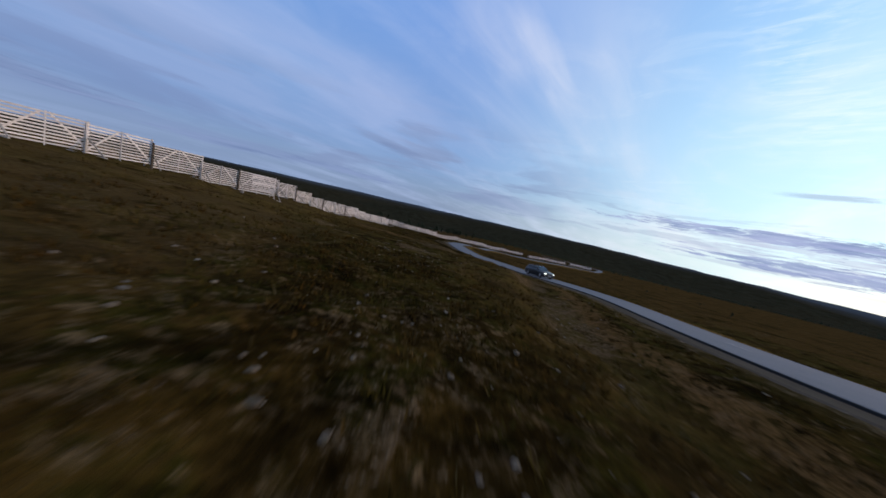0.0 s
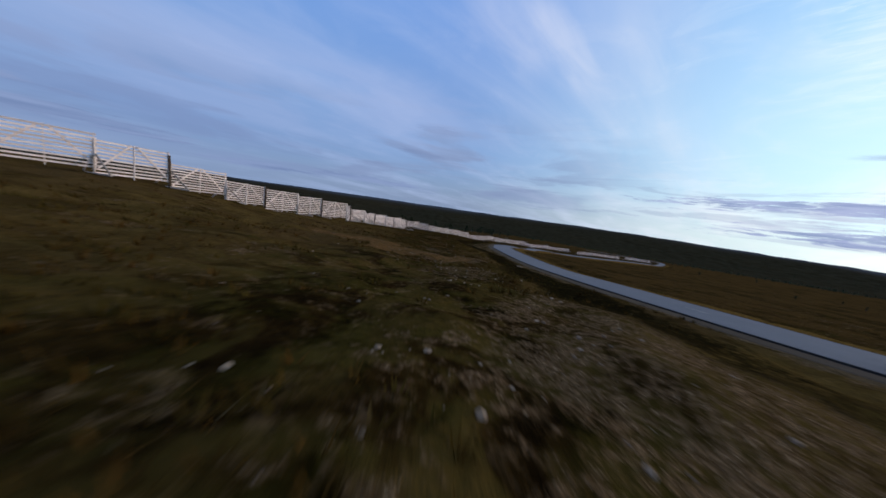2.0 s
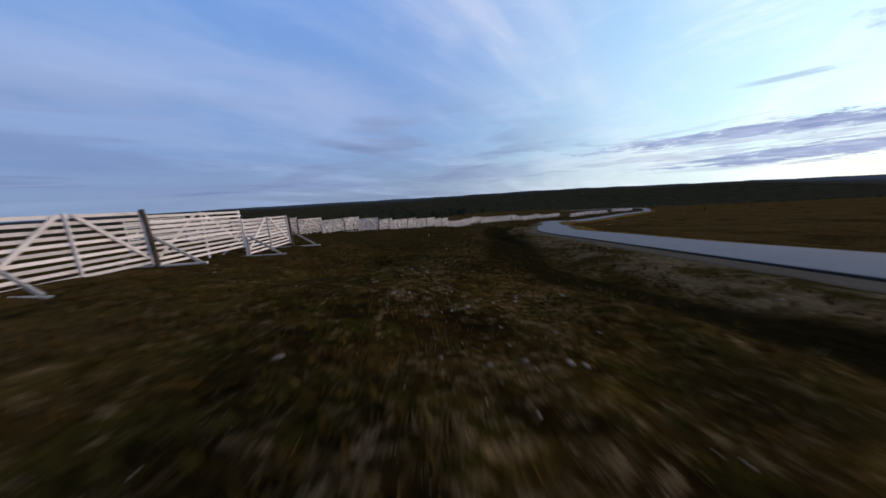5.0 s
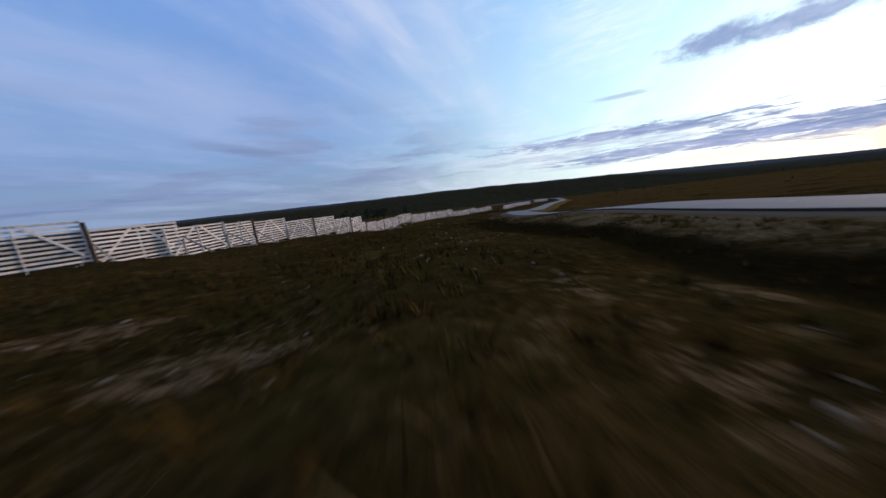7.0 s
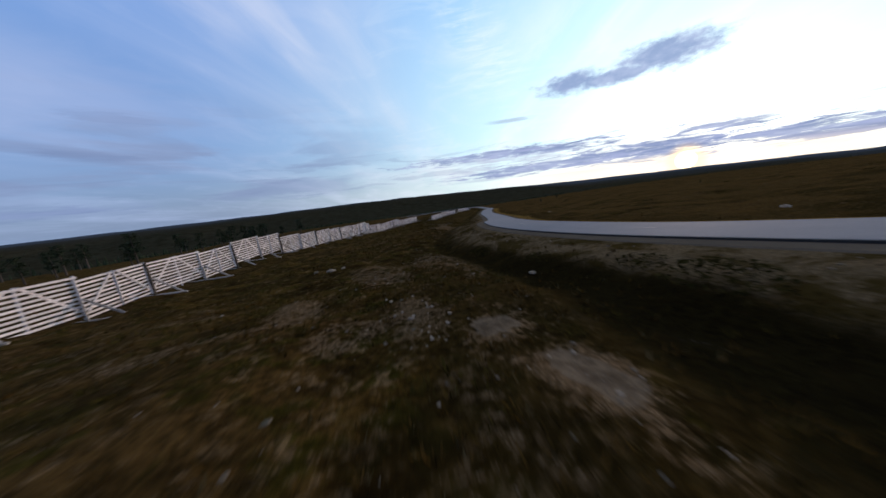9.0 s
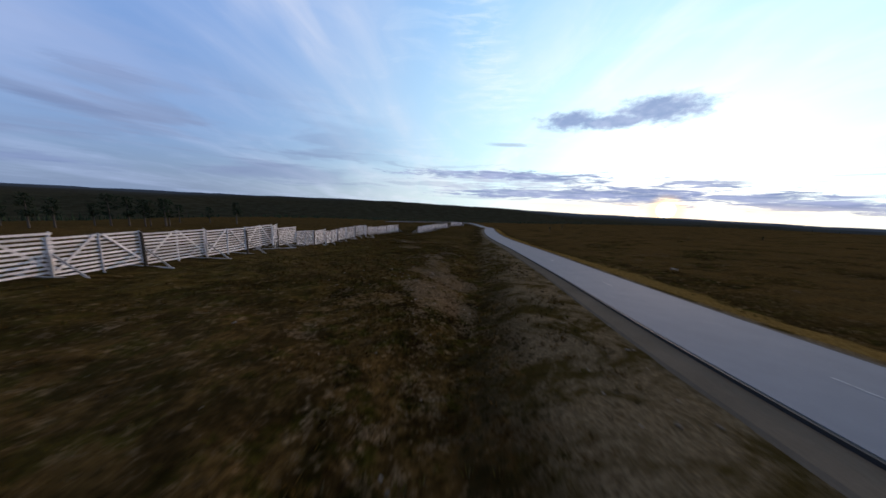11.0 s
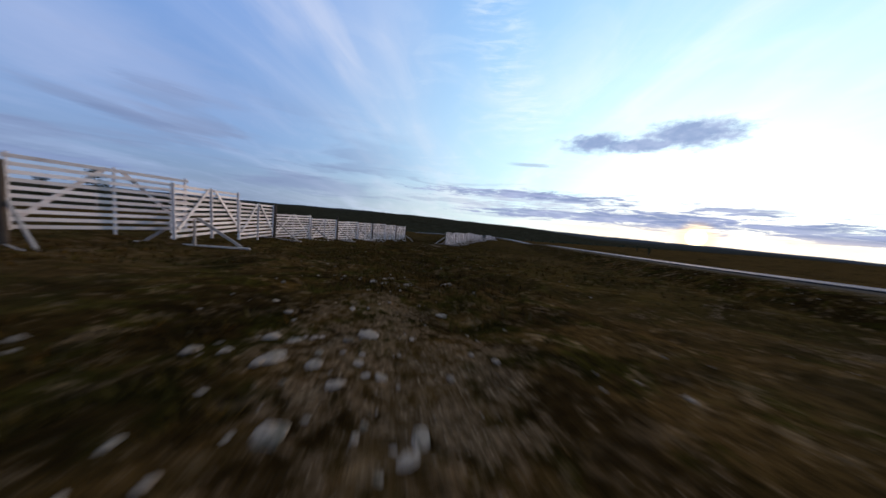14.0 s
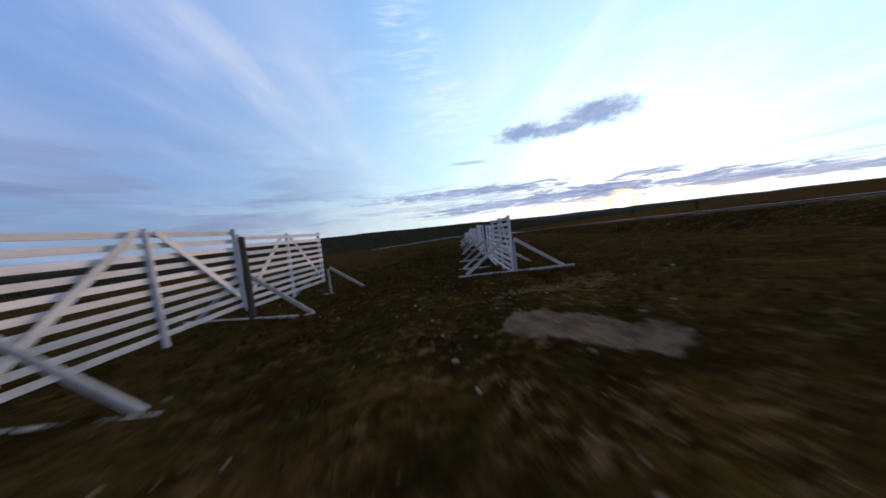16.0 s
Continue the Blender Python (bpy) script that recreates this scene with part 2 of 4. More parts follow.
# height of the fell along y
FALL_Y = [-400, -60, 0, 20, 46, 70, 91, 115, 140, 165, 182, 200, 213, 227, 246, 272, 333, 390, 500, 700, 1200, 2500]
FALL_Z = [16, 5, 1.2, -0.6, -3.4, -6.1, -7.9, -9.9, -12.3, -15.2, -16.0, -17.7, -18.6, -20.1, -21.3, -23.3, -26.6, -29.2, -36, -48, -75, -110]
# snow fence line, and the road's near edge
LINE_Y = [-60, 20, 55, 91, 107, 132, 165, 197, 235, 272, 333]
LINE_X = [-28, -33, -40, -52, -60, -54, -47, -34, -16, 3.4, 45]
ROAD = [(26.3, -59.9, 6.2), (17.3, -19.9, 2.8), (8.5, 10.1, -0.3), (6.9, 28.1, -2.4), (-0.3, 42.2, -4.3), (-9.2, 55.3, -5.6), (-14.7, 68.3, -6.9), (-21.4, 82.2, -7.5), (-24.0,
        96.1, -8.8), (-26.6, 110.0, -10.0), (-25.3, 123.9, -11.0), (-23.3, 137.9, -12.65), (-21.4, 151.9, -14.1), (-20.2, 162.8, -14.7), (-15.6, 173.7, -15.5), (-6.6, 187.7, -17.1),
        (3.4, 205.7, -18.5), (13.4, 224.7, -19.9), (24.5, 244.7, -21.2), (43.5, 275.6, -23.05), (66.1, 309.7, -25.2), (84.6, 344.7, -27.8), (99.6, 383.8, -28.8), (100.6, 402.2,
        -29.3), (86.4, 416.5, -30.0), (50.4, 438.5, -32.0), (0.4, 474.5, -35.0), (-90.0, 540.0, -40.0), (-220.0, 630.0, -48.0)]
ROAD_W = 4.6


def along(nodes, step):
    """Points every step metres on a smooth curve through the nodes."""
    p = np.array(nodes, float)
    out = []
    for i in range(len(p) - 1):
        a, b, c, d = p[max(i - 1, 0)], p[i], p[i + 1], p[min(i + 2, len(p) - 1)]
        k = max(2, int(np.linalg.norm(c - b) / step))
        for u in np.arange(k) / k:
            out.append(0.5 * (2 * b + (c - a) * u + (2 * a - 5 * b + 4 * c - d) * u * u + (3 * b - a - 3 * c + d) * u ** 3))
    out.append(p[-1])
    return np.array(out)


EDGE = along(ROAD, 2.5)
ROAD_EDGE, ROAD_Z = EDGE[:, :2], EDGE[:, 2]
tang = np.gradient(ROAD_EDGE, axis=0)
tang /= np.linalg.norm(tang, axis=1)[:, None]
ROAD_MID = ROAD_EDGE + np.stack([tang[:, 1], -tang[:, 0]], 1) * ROAD_W / 2


def fell(x, y):
    """Height of the land without road and fine relief."""
    g = np.interp(y, FALL_Y, FALL_Z)
    for s in (6, 12):
        g = g * 0.5 + 0.25 * (np.interp(y - s, FALL_Y, FALL_Z) + np.interp(y + s, FALL_Y, FALL_Z))
    side = x - np.interp(y, LINE_Y, LINE_X)
    g = g - 0.025 * np.clip(side, -60, 40)
    # to one side the moor stays up, to the other it falls to the forest
    right = np.clip(x - 60 - 0.25 * np.clip(y, 0, 400), 0, None)
    g = g + (np.clip(-23.3 - g, -40, 40)) * smooth(right, 60, 700) * smooth(y, 900, 200)
    # a hollow under one stretch of the fence
    g = g - 0.7 * np.exp(-((x + 22.8) ** 2 + (y - 221.5) ** 2) / 42.0)
    # swells under the upper and the middle fence
    g = g + 0.30 * np.exp(-((x + 33) / 7) ** 2 - ((y - 18) / 9) ** 2) + 0.60 * np.exp(-((x + 38.5) / 6) ** 2 - ((y - 36) / 6.5) ** 2) - 0.4 * np.exp(-((x + 48) / 6) ** 2 - ((y - 164) / 8) ** 2)
    left = np.clip(-side - 12, 0, None)
    g = g - 0.006 * np.clip(left, 0, 140) - 0.09 * np.clip(left - 140, 0, 600)
    return g


def ridges(x, y):
    r = np.hypot(x, y - 150)
    a = np.arctan2(x, y - 150)
    far = -72 + 45 * smooth(r, 900, 2300) + 8 * np.sin(a * 5 + 1) * smooth(r, 1500, 2300)
    far = far + (2 + 7 * np.sin(a * 2.3 + 3.0) + 4 * np.sin(a * 8.3)) * smooth(r, 2600, 4300) - 36 * smooth(a, 0.55, 0.95) * smooth(r, 1200, 2300)
    return far


def land(x, y):
    x, y = np.asarray(x, float), np.asarray(y, float)
    r = np.hypot(x, y - 150)
    base = fell(x, y)
    k = smooth(r, 500, 1500)
    z = base * (1 - k) + ridges(x, y) * k
    z = z + 0.7 * value_noise(x / 23, y / 23) * smooth(r, 2000, 300) * 0.5 + 10 * value_noise(x / 300 + 9, y / 300) * smooth(r, 700, 1600)
    return z


def near_road(x, y):
    """Signed distance to the road's middle (positive on its far side) and the road's height there."""
    sh = x.shape
    x, y = x.ravel(), y.ravel()
    order = np.argsort(y)
    xs, ys = x[order], y[order]
    best, side, lev = np.full(x.shape, 1e9), np.sign(xs), np.zeros(x.shape)
    for i in range(len(ROAD_MID) - 1):
        a, b = ROAD_MID[i], ROAD_MID[i + 1]
        w = slice(*np.searchsorted(ys, (min(a[1], b[1]) - 70, max(a[1], b[1]) + 70)))
        d = b - a
        t = np.clip(((xs[w] - a[0]) * d[0] + (ys[w] - a[1]) * d[1]) / (d @ d), 0, 1)
        ex, ey = xs[w] - a[0] - t * d[0], ys[w] - a[1] - t * d[1]
        q = np.hypot(ex, ey)
        m = q < best[w]
        best[w][m] = q[m]
        side[w][m] = np.sign(ex[m] * d[1] - ey[m] * d[0])
        lev[w][m] = (ROAD_Z[i] * (1 - t) + ROAD_Z[i + 1] * t)[m]
    dist, level = np.empty(x.shape), np.empty(x.shape)
    dist[order], level[order] = np.minimum(best, 1e4) * side, lev
    return dist.reshape(sh), level.reshape(sh)


def ground_z(x, y):
    x, y = np.asarray(x, float), np.asarray(y, float)
    z = land(x, y)
    dist, lev = near_road(np.atleast_1d(x), np.atleast_1d(y))
    dist, lev = dist.reshape(x.shape), lev.reshape(x.shape)
    ad = np.abs(dist)
    near = smooth(ad, 8.5, 3.2)
    rough = smooth(ad, 3.5, 7.0)
    ditch = -0.45 * np.exp(-((dist + 8.0) / 1.5) ** 2) - 0.25 * np.exp(-((dist - 6.5) / 1.5) ** 2)
    fine = 0.16 * value_noise(x / 3.1, y / 3.1) + 0.11 * value_noise(x / 1.3 + 5, y / 1.3) + 0.06 * value_noise(x / 0.75, y / 0.75 + 8)
    r = np.hypot(x, y - 150)
    return (z * (1 - near) + (lev - 0.10) * near + (ditch + fine * rough) * smooth(r, 900, 300)).reshape(x.shape)


# ---------------------------------------------------------------- materials
def material(name):
    m = bpy.data.materials.new(name)
    m.use_nodes = True
    return m, Nodes(m.node_tree)


def finish(n, color, rough, bump=None, strength=0.3, distance=0.02, metallic=0.0, spec=0.4, fuzz=0.0):
    p = n.add("ShaderNodeBsdfPrincipled", {}, **{"Base Color": color, "Roughness": rough, "Metallic": metallic, "Specular IOR Level": spec, "Sheen Weight": fuzz, "Sheen Roughness": 0.6, "Sheen Tint": (0.8, 0.56, 0.30, 1)})
    if bump is not None:
        b = n.add("ShaderNodeBump", {}, Strength=strength, Distance=distance, Height=bump)
        n.t.links.new(b.outputs[0], p.inputs["Normal"])
    n.add("ShaderNodeOutputMaterial", {}, Surface=p.outputs[0])


def ground_material():
    m, n = material("moor_ground")
    pos = n.add("ShaderNodeNewGeometry").outputs["Position"]
    big = n.noise(pos, 0.07, 4.0, 0.6)
    mid = n.noise(pos, 0.45, 5.0, 0.65, 0.4)
    fine = n.noise(pos, 6.0, 4.0, 0.7)
    grit = n.noise(pos, 30.0, 2.0, 0.6)
    att = lambda name: n.add("ShaderNodeAttribute", {"attribute_name": name}).outputs["Fac"]
    speck = n.noise(pos, 14.0, 3.0, 0.75)
    heath = n.mix(n.ramp(mid, 0.40, 0.60), (0.015, 0.009, 0.0030), (0.038, 0.023, 0.0065))
    heath = n.mix(n.ramp(big, 0.47, 0.60), heath, (0.045, 0.027, 0.0105))
    heath = n.mix(n.ramp(n.noise(pos, 1.1, 5.0, 0.65), 0.48, 0.60), heath, (0.020, 0.0175, 0.0035))
    heath = n.mix(n.math("MULTIPLY", n.ramp(n.noise(pos, 2.3, 5.0, 0.75), 0.54, 0.64), 0.75), heath, (0.120, 0.083, 0.050))
    heath = n.mix(1.0, heath, n.mix(n.ramp(fine, 0.3, 0.7), (0.40, 0.40, 0.40), (1.5, 1.47, 1.42)), "MULTIPLY")
    clump = n.ramp(n.noise(pos, 0.85, 4.0, 0.6, 0.8), 0.36, 0.62)
    heath = n.mix(1.0, heath, n.mix(clump, (0.34, 0.34, 0.34), (1.16, 1.14, 1.10)), "MULTIPLY")
    olive = n.mix(n.ramp(mid, 0.35, 0.65), (0.030, 0.0255, 0.0070), (0.060, 0.048, 0.0150))
    heath = n.mix(n.math("MULTIPLY", att("lush"), n.ramp(clump, 0.1, 0.8)), heath, olive)
    # lighter heath off the strip: brightening at grazing view, put into the colour
    lit_heath = n.mix(n.ramp(mid, 0.36, 0.62), (0.040, 0.027, 0.010), (0.078, 0.054, 0.019))
    lit_heath = n.mix(n.math("MULTIPLY", n.ramp(big, 0.44, 0.58), 0.7), lit_heath, (0.060, 0.040, 0.019))
    lit_heath = n.mix(1.0, lit_heath, n.mix(n.ramp(speck, 0.3, 0.7), (0.55, 0.55, 0.55), (1.35, 1.33, 1.30)), "MULTIPLY")
    heath = n.mix(n.math("MULTIPLY", att("spread"), n.ramp(n.noise(pos, 0.7, 5.0, 0.65, 0.5), 0.30, 0.52)), heath, lit_heath)
    moss = n.math("MULTIPLY", att("moss"), n.ramp(n.noise(pos, 0.6, 4.0, 0.6), 0.25, 0.50))
    heath = n.mix(moss, heath, n.mix(n.ramp(fine, 0.3, 0.7), (0.010, 0.0072, 0.0026), (0.030, 0.020, 0.0075)))
    straw = n.mix(n.ramp(fine, 0.3, 0.7), (0.026, 0.0155, 0.0055), (0.072, 0.044, 0.0165))
    heath = n.mix(n.math("MULTIPLY", att("moor"), n.ramp(n.noise(pos, 0.12, 5.0, 0.65), 0.36, 0.58)), heath, straw)
    stony = n.mix(n.ramp(speck, 0.36, 0.64), (0.030, 0.019, 0.010), (0.125, 0.086, 0.055))
    stony = n.mix(n.ramp(grit, 0.60, 0.68), stony, (0.27, 0.21, 0.155))
    edge = n.math("MULTIPLY", n.math("SUBTRACT", n.math("ADD", fine, n.noise(pos, 1.4, 6.0, 0.75)), 1.0), 2.6)
    wild = n.math("MULTIPLY", n.ramp(n.noise(pos, 0.22, 5.0, 0.7, 0.6), 0.55, 0.68), 0.5)
    mask = n.ramp(n.math("ADD", n.math("MAXIMUM", n.math("MULTIPLY", att("bare"), 0.75), n.math("SUBTRACT", wild, moss)), edge), 0.30, 0.85)
    col = n.mix(n.math("MULTIPLY", mask, 0.85), heath, stony)
    sand = n.mix(n.ramp(speck, 0.3, 0.7), (0.034, 0.019, 0.0075), (0.145, 0.086, 0.038))
    sand = n.mix(n.ramp(n.noise(pos, 1.7, 5.0, 0.7), 0.5, 0.62), sand, (0.105, 0.066, 0.034))
    col = n.mix(n.math("MULTIPLY", n.ramp(n.math("ADD", att("sand"), n.math("MULTIPLY", edge, 0.75)), 0.3, 0.85), 0.92), col, sand)
    # gravelly strip beside the road, with dark low growth in it
    verge = n.mix(n.ramp(speck, 0.3, 0.7), (0.046, 0.033, 0.020), (0.125, 0.096, 0.064))
    verge = n.mix(n.ramp(n.noise(pos, 0.5, 7.0, 0.75, 0.5), 0.44, 0.58), verge, (0.028, 0.020, 0.007))
    col = n.mix(n.ramp(n.math("ADD", att("verge"), n.math("MULTIPLY", edge, 0.8)), 0.25, 0.9), col, verge)
    rock = n.mix(n.ramp(n.noise(pos, 2.5, 6.0, 0.7), 0.35, 0.65), (0.055, 0.043, 0.033), (0.115, 0.092, 0.073))
    col = n.mix(n.ramp(n.math("ADD", att("slab"), n.math("MULTIPLY", edge, 0.25)), 0.35, 0.55), col, rock)
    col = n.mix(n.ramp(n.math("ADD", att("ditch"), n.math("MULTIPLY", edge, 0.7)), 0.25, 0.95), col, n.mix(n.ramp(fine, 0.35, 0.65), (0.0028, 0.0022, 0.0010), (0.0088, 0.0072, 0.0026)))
    dry = n.mix(n.ramp(fine, 0.3, 0.7), (0.055, 0.033, 0.010), (0.135, 0.088, 0.030))
    col = n.mix(n.ramp(n.math("ADD", att("dry_grass"), n.math("MULTIPLY", edge, 0.35)), 0.35, 0.8), col, dry)
    # woods and far slopes, with bluish haze mixed into their colour by distance
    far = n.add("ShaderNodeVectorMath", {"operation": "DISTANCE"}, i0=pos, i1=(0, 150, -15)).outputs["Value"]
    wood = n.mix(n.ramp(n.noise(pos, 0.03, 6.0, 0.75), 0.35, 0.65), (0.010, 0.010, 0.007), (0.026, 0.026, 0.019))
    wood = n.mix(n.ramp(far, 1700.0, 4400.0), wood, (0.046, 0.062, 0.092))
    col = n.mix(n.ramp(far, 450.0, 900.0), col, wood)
    col = n.mix(1.0, col, (1.05, 0.98, 0.84), "MULTIPLY")
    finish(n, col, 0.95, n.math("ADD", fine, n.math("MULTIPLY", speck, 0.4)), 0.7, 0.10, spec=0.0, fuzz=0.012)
    return m


def asphalt_material():
    m, n = material("asphalt")
    pos = n.add("ShaderNodeNewGeometry").outputs["Position"]
    grit = n.noise(pos, 60.0, 2.0)
    blot = n.noise(pos, 0.8, 4.0, 0.6)
    col = n.mix(blot, (0.125, 0.13, 0.145), (0.165, 0.17, 0.19))
    col = n.mix(1.0, col, n.mix(grit, (0.75, 0.75, 0.75), (1.25, 1.25, 1.25)), "MULTIPLY")
    finish(n, col, 0.95, grit, 0.25, 0.006, spec=0.1)
    return m


def gravel_material():
    m, n = material("gravel")
    pos = n.add("ShaderNodeNewGeometry").outputs["Position"]
    grit = n.noise(pos, 18.0, 3.0, 0.7)
    blot = n.noise(pos, 0.5, 4.0, 0.6)
    col = n.mix(blot, (0.062, 0.050, 0.037), (0.120, 0.096, 0.073))
    col = n.mix(1.0, col, n.mix(grit, (0.6, 0.6, 0.6), (1.4, 1.4, 1.4)), "MULTIPLY")
    finish(n, col, 0.95, grit, 0.5, 0.03, spec=0.0)
    return m


def wood_material(name, a, b, stain):
    m, n = material(name)
    co = n.add("ShaderNodeTexCoord").outputs["Object"]
    rnd = n.add("ShaderNodeObjectInfo").outputs["Random"]
    s = n.add("ShaderNodeSeparateXYZ", {}, i0=co)
    v = n.vec(n.math("ADD", n.math("MULTIPLY", s.outputs[0], 0.7), n.math("MULTIPLY", rnd, 40.0)), n.math("MULTIPLY", s.outputs[1], 9.0), n.math("MULTIPLY", s.outputs[2], 9.0))
    grain = n.noise(v, 3.0, 5.0, 0.65)
    blot = n.noise(co, 1.6, 4.0, 0.6)
    col = n.mix(grain, a, b)
    col = n.mix(n.math("MULTIPLY", n.ramp(blot, 0.5, 0.75), 0.6), col, stain)
    tone = n.math("ADD", 0.78, n.math("MULTIPLY", rnd, 0.4))
    col = n.mix(1.0, col, n.vec(tone, tone, tone), "MULTIPLY")
    finish(n, col, 0.9, grain, 0.35, 0.004, spec=0.05)
    return m


MAT_GROUND = ground_material()
MAT_ASPHALT = asphalt_material()
MAT_GRAVEL = gravel_material()
MAT_SLAT = wood_material("weathered_board", (0.50, 0.445, 0.42), (0.74, 0.67, 0.645), (0.40, 0.345, 0.32))
MAT_LOG = wood_material("dark_log", (0.045, 0.034, 0.026), (0.11, 0.085, 0.065), (0.035, 0.028, 0.024))
MAT_STRUT = wood_material("grey_timber", (0.32, 0.28, 0.245), (0.50, 0.44, 0.39), (0.20, 0.17, 0.145))


# ---------------------------------------------------------------- mesh helpers
def mesh_of(name, verts, faces, mat, smooth_faces=False):
    me = bpy.data.meshes.new(name)
    me.from_pydata([tuple(v) for v in verts], [], [tuple(f) for f in faces])
    if mat is not None:
        me.materials.append(mat)
    if smooth_faces:
        me.shade_smooth()
    me.update()
    return me


def link_bm(name, bm, mat):
    me = bpy.data.meshes.new(name)
    bm.normal_update()
    bm.to_mesh(me)
    bm.free()
    me.materials.append(mat)
    return me


def part(name, me, parent, label=""):
    ob = new(name, me)
    ob.parent = parent
    if label:
        tagged(ob, label)
    return ob


def bar(p, q, w, h, turn=None):
    """A board or beam from p to q, w wide and h high, with chamfered edges."""
    p, q = Vector(p), Vector(q)
    d = q - p
    bm = bmesh.new()
    bmesh.ops.create_cube(bm, size=1.0)
    bmesh.ops.scale(bm, vec=(d.length, w, h), verts=bm.verts)
    bmesh.ops.bevel(bm, geom=bm.edges[:], offset=min(w, h) * 0.12, segments=1, affect="EDGES")
    x = d.normalized()
    up = Vector((0, 0, 1)) if abs(x.z) < 0.9 else Vector((0, 1, 0))
    y = up.cross(x).normalized()
    z = x.cross(y)
    m = Matrix((x, y, z)).transposed().to_4x4()
    m.translation = (p + q) / 2
    bmesh.ops.transform(bm, matrix=m, verts=bm.verts)
    return bm


def log(p, q, r0, r1, sides=10, seed=0):
    """A round log, tapered and not quite straight."""
    rnd = random.Random(seed)
    p, q = Vector(p), Vector(q)
    x = (q - p).normalized()
    up = Vector((0, 0, 1)) if abs(x.z) < 0.9 else Vector((0, 1, 0))
    y = up.cross(x).normalized()
    z = x.cross(y)
    bm = bmesh.new()
    rings = []
    for i in range(5):
        u = i / 4
        c = p.lerp(q, u) + (y * rnd.uniform(-1, 1) + z * rnd.uniform(-1, 1)) * r0 * 0.12
        r = r0 + (r1 - r0) * u
        rings.append([bm.verts.new(c + (y * math.cos(k) + z * math.sin(k)) * r * (1 + 0.05 * rnd.uniform(-1, 1)))
                      for k in [2 * math.pi * j / sides for j in range(sides)]])
    for a, b in zip(rings, rings[1:]):
        for j in range(sides):
            bm.faces.new((a[j], a[(j + 1) % sides], b[(j + 1) % sides], b[j]))
    bm.faces.new(rings[0][::-1])
    bm.faces.new(rings[-1])
    return bm


# ---------------------------------------------------------------- ground
def axis_lines(lo, hi, step, reach, grow):
    v = list(np.arange(lo, hi + step / 2, step))
    s = step
    while v[-1] < reach:
        s *= grow
        v.append(v[-1] + s)
    s = step
    left = [v[0]]
    while left[-1] > -reach:
        s *= grow
        left.append(left[-1] - s)
    return np.array(left[:0:-1] + v)


def patches(x, y, spots):
    v = np.zeros(x.shape)
    wob = 0.25 * value_noise(x / 1.7 + 3, y / 1.7) + 0.2 * value_noise(x / 0.8, y / 0.8 + 4)
    for cx, cy, rx, ry, strength in spots:
        d = np.hypot((x - cx) / rx, (y - cy) / ry) + wob
        v = np.maximum(v, strength * smooth(d, 1.25, 0.7))
    return v


# middle of the open strip between the fence and the road
STRIP_Y = [-4, 20, 40, 64, 81, 97, 114, 141, 165, 181, 205, 232, 259, 290]
STRIP_X = [1, -8, -17, -28, -33, -36.5, -37.5, -34.5, -26, -19, -10.5, -5.5, 2.5, 19]
# worn stony ground: middle, half sizes, strength
BARE_UPPER = [(-14.6, 17.3, 1.2, 0.6, 0.8), (-11.5, 15.8, 1, 0.5, 0.8), (-6.5, 17.3, 1.6, 1.6, 0.9), (1.4, 23.4, 1.6, 5, 0.9), (2.6, 12, 1.4, 6, 0.8), (-3.5, 33, 1.3, 6, 0.7), (-9, 31, 2.5, 5, 0.8),
              (-14, 37.5, 1.4, 4, 0.7), (-17, 42.2, 1.6, 1.6, 0.8), (-15.9, 47, 1, 4, 0.9), (-16.2, 55, 1.2, 3.5, 0.8)]
BARE_MIDDLE = [(-39.6, 107.8, 0.8, 0.6, 0.8), (-41.8, 108.6, 1.3, 0.4, 0.8), (-36.2, 106, 0.4, 1, 0.7), (-34.6, 107.6, 0.7, 0.4, 1), (-36.2, 107.8, 0.25, 0.7, 0.8), (-34.2, 97, 0.8, 7, 0.5), (-34.5, 116, 1, 4, 0.4),
               (-28, 131, 1.2, 3, 0.4), (-37.2, 136.2, 0.6, 1.6, 0.9), (-36.2, 138.6, 0.9, 1.3, 0.8), (-35, 141.6, 0.8, 1.4, 0.8), (-35.2, 134.6, 0.5, 1.2, 0.6)]
BARE_BEND = [(-31.6, 143.6, 0.7, 1, 1.3), (-33, 147.3, 0.8, 1.6, 1), (-31.8, 145.8, 0.8, 0.6, 1), (-29.2, 143.8, 0.9, 0.5, 0.9), (-34.6, 147.5, 1, 0.8, 0.8), (-36.1, 150.4, 0.8, 1.2, 0.9), (-38, 149, 3, 0.5, 0.7),
             (-40, 152, 4, 0.5, 0.6), (-33, 154, 1.4, 4, 0.8), (-29, 155, 2, 4, 0.7), (-27, 150.4, 0.9, 0.7, 0.9)]
BARE_LOWER = [(-17.4, 185, 1.7, 4, 1), (-15.2, 190, 1.6, 4, 1), (-21, 185, 2, 1.2, 0.55), (-12.9, 186, 1.2, 1.2, 0.7), (-11.2, 201, 1.5, 2.6, 0.8), (-8, 204.2, 1.2, 2, 0.7), (-14.3, 199.8, 2.2, 0.5, 0.7),
              (-10, 213, 2, 4, 0.8), (-6.6, 226.5, 1.4, 2.6, 0.8), (2.2, 243.1, 2.4, 0.35, 0.6), (4.8, 247, 1.4, 0.4, 0.8), (8.5, 264, 2, 0.8, 0.8)]


# how far the track is worn along y
TRACK_Y = [0, 12, 26, 34, 50, 62, 78, 92, 100, 124, 132, 152, 162, 178, 196, 206, 224, 236, 270]
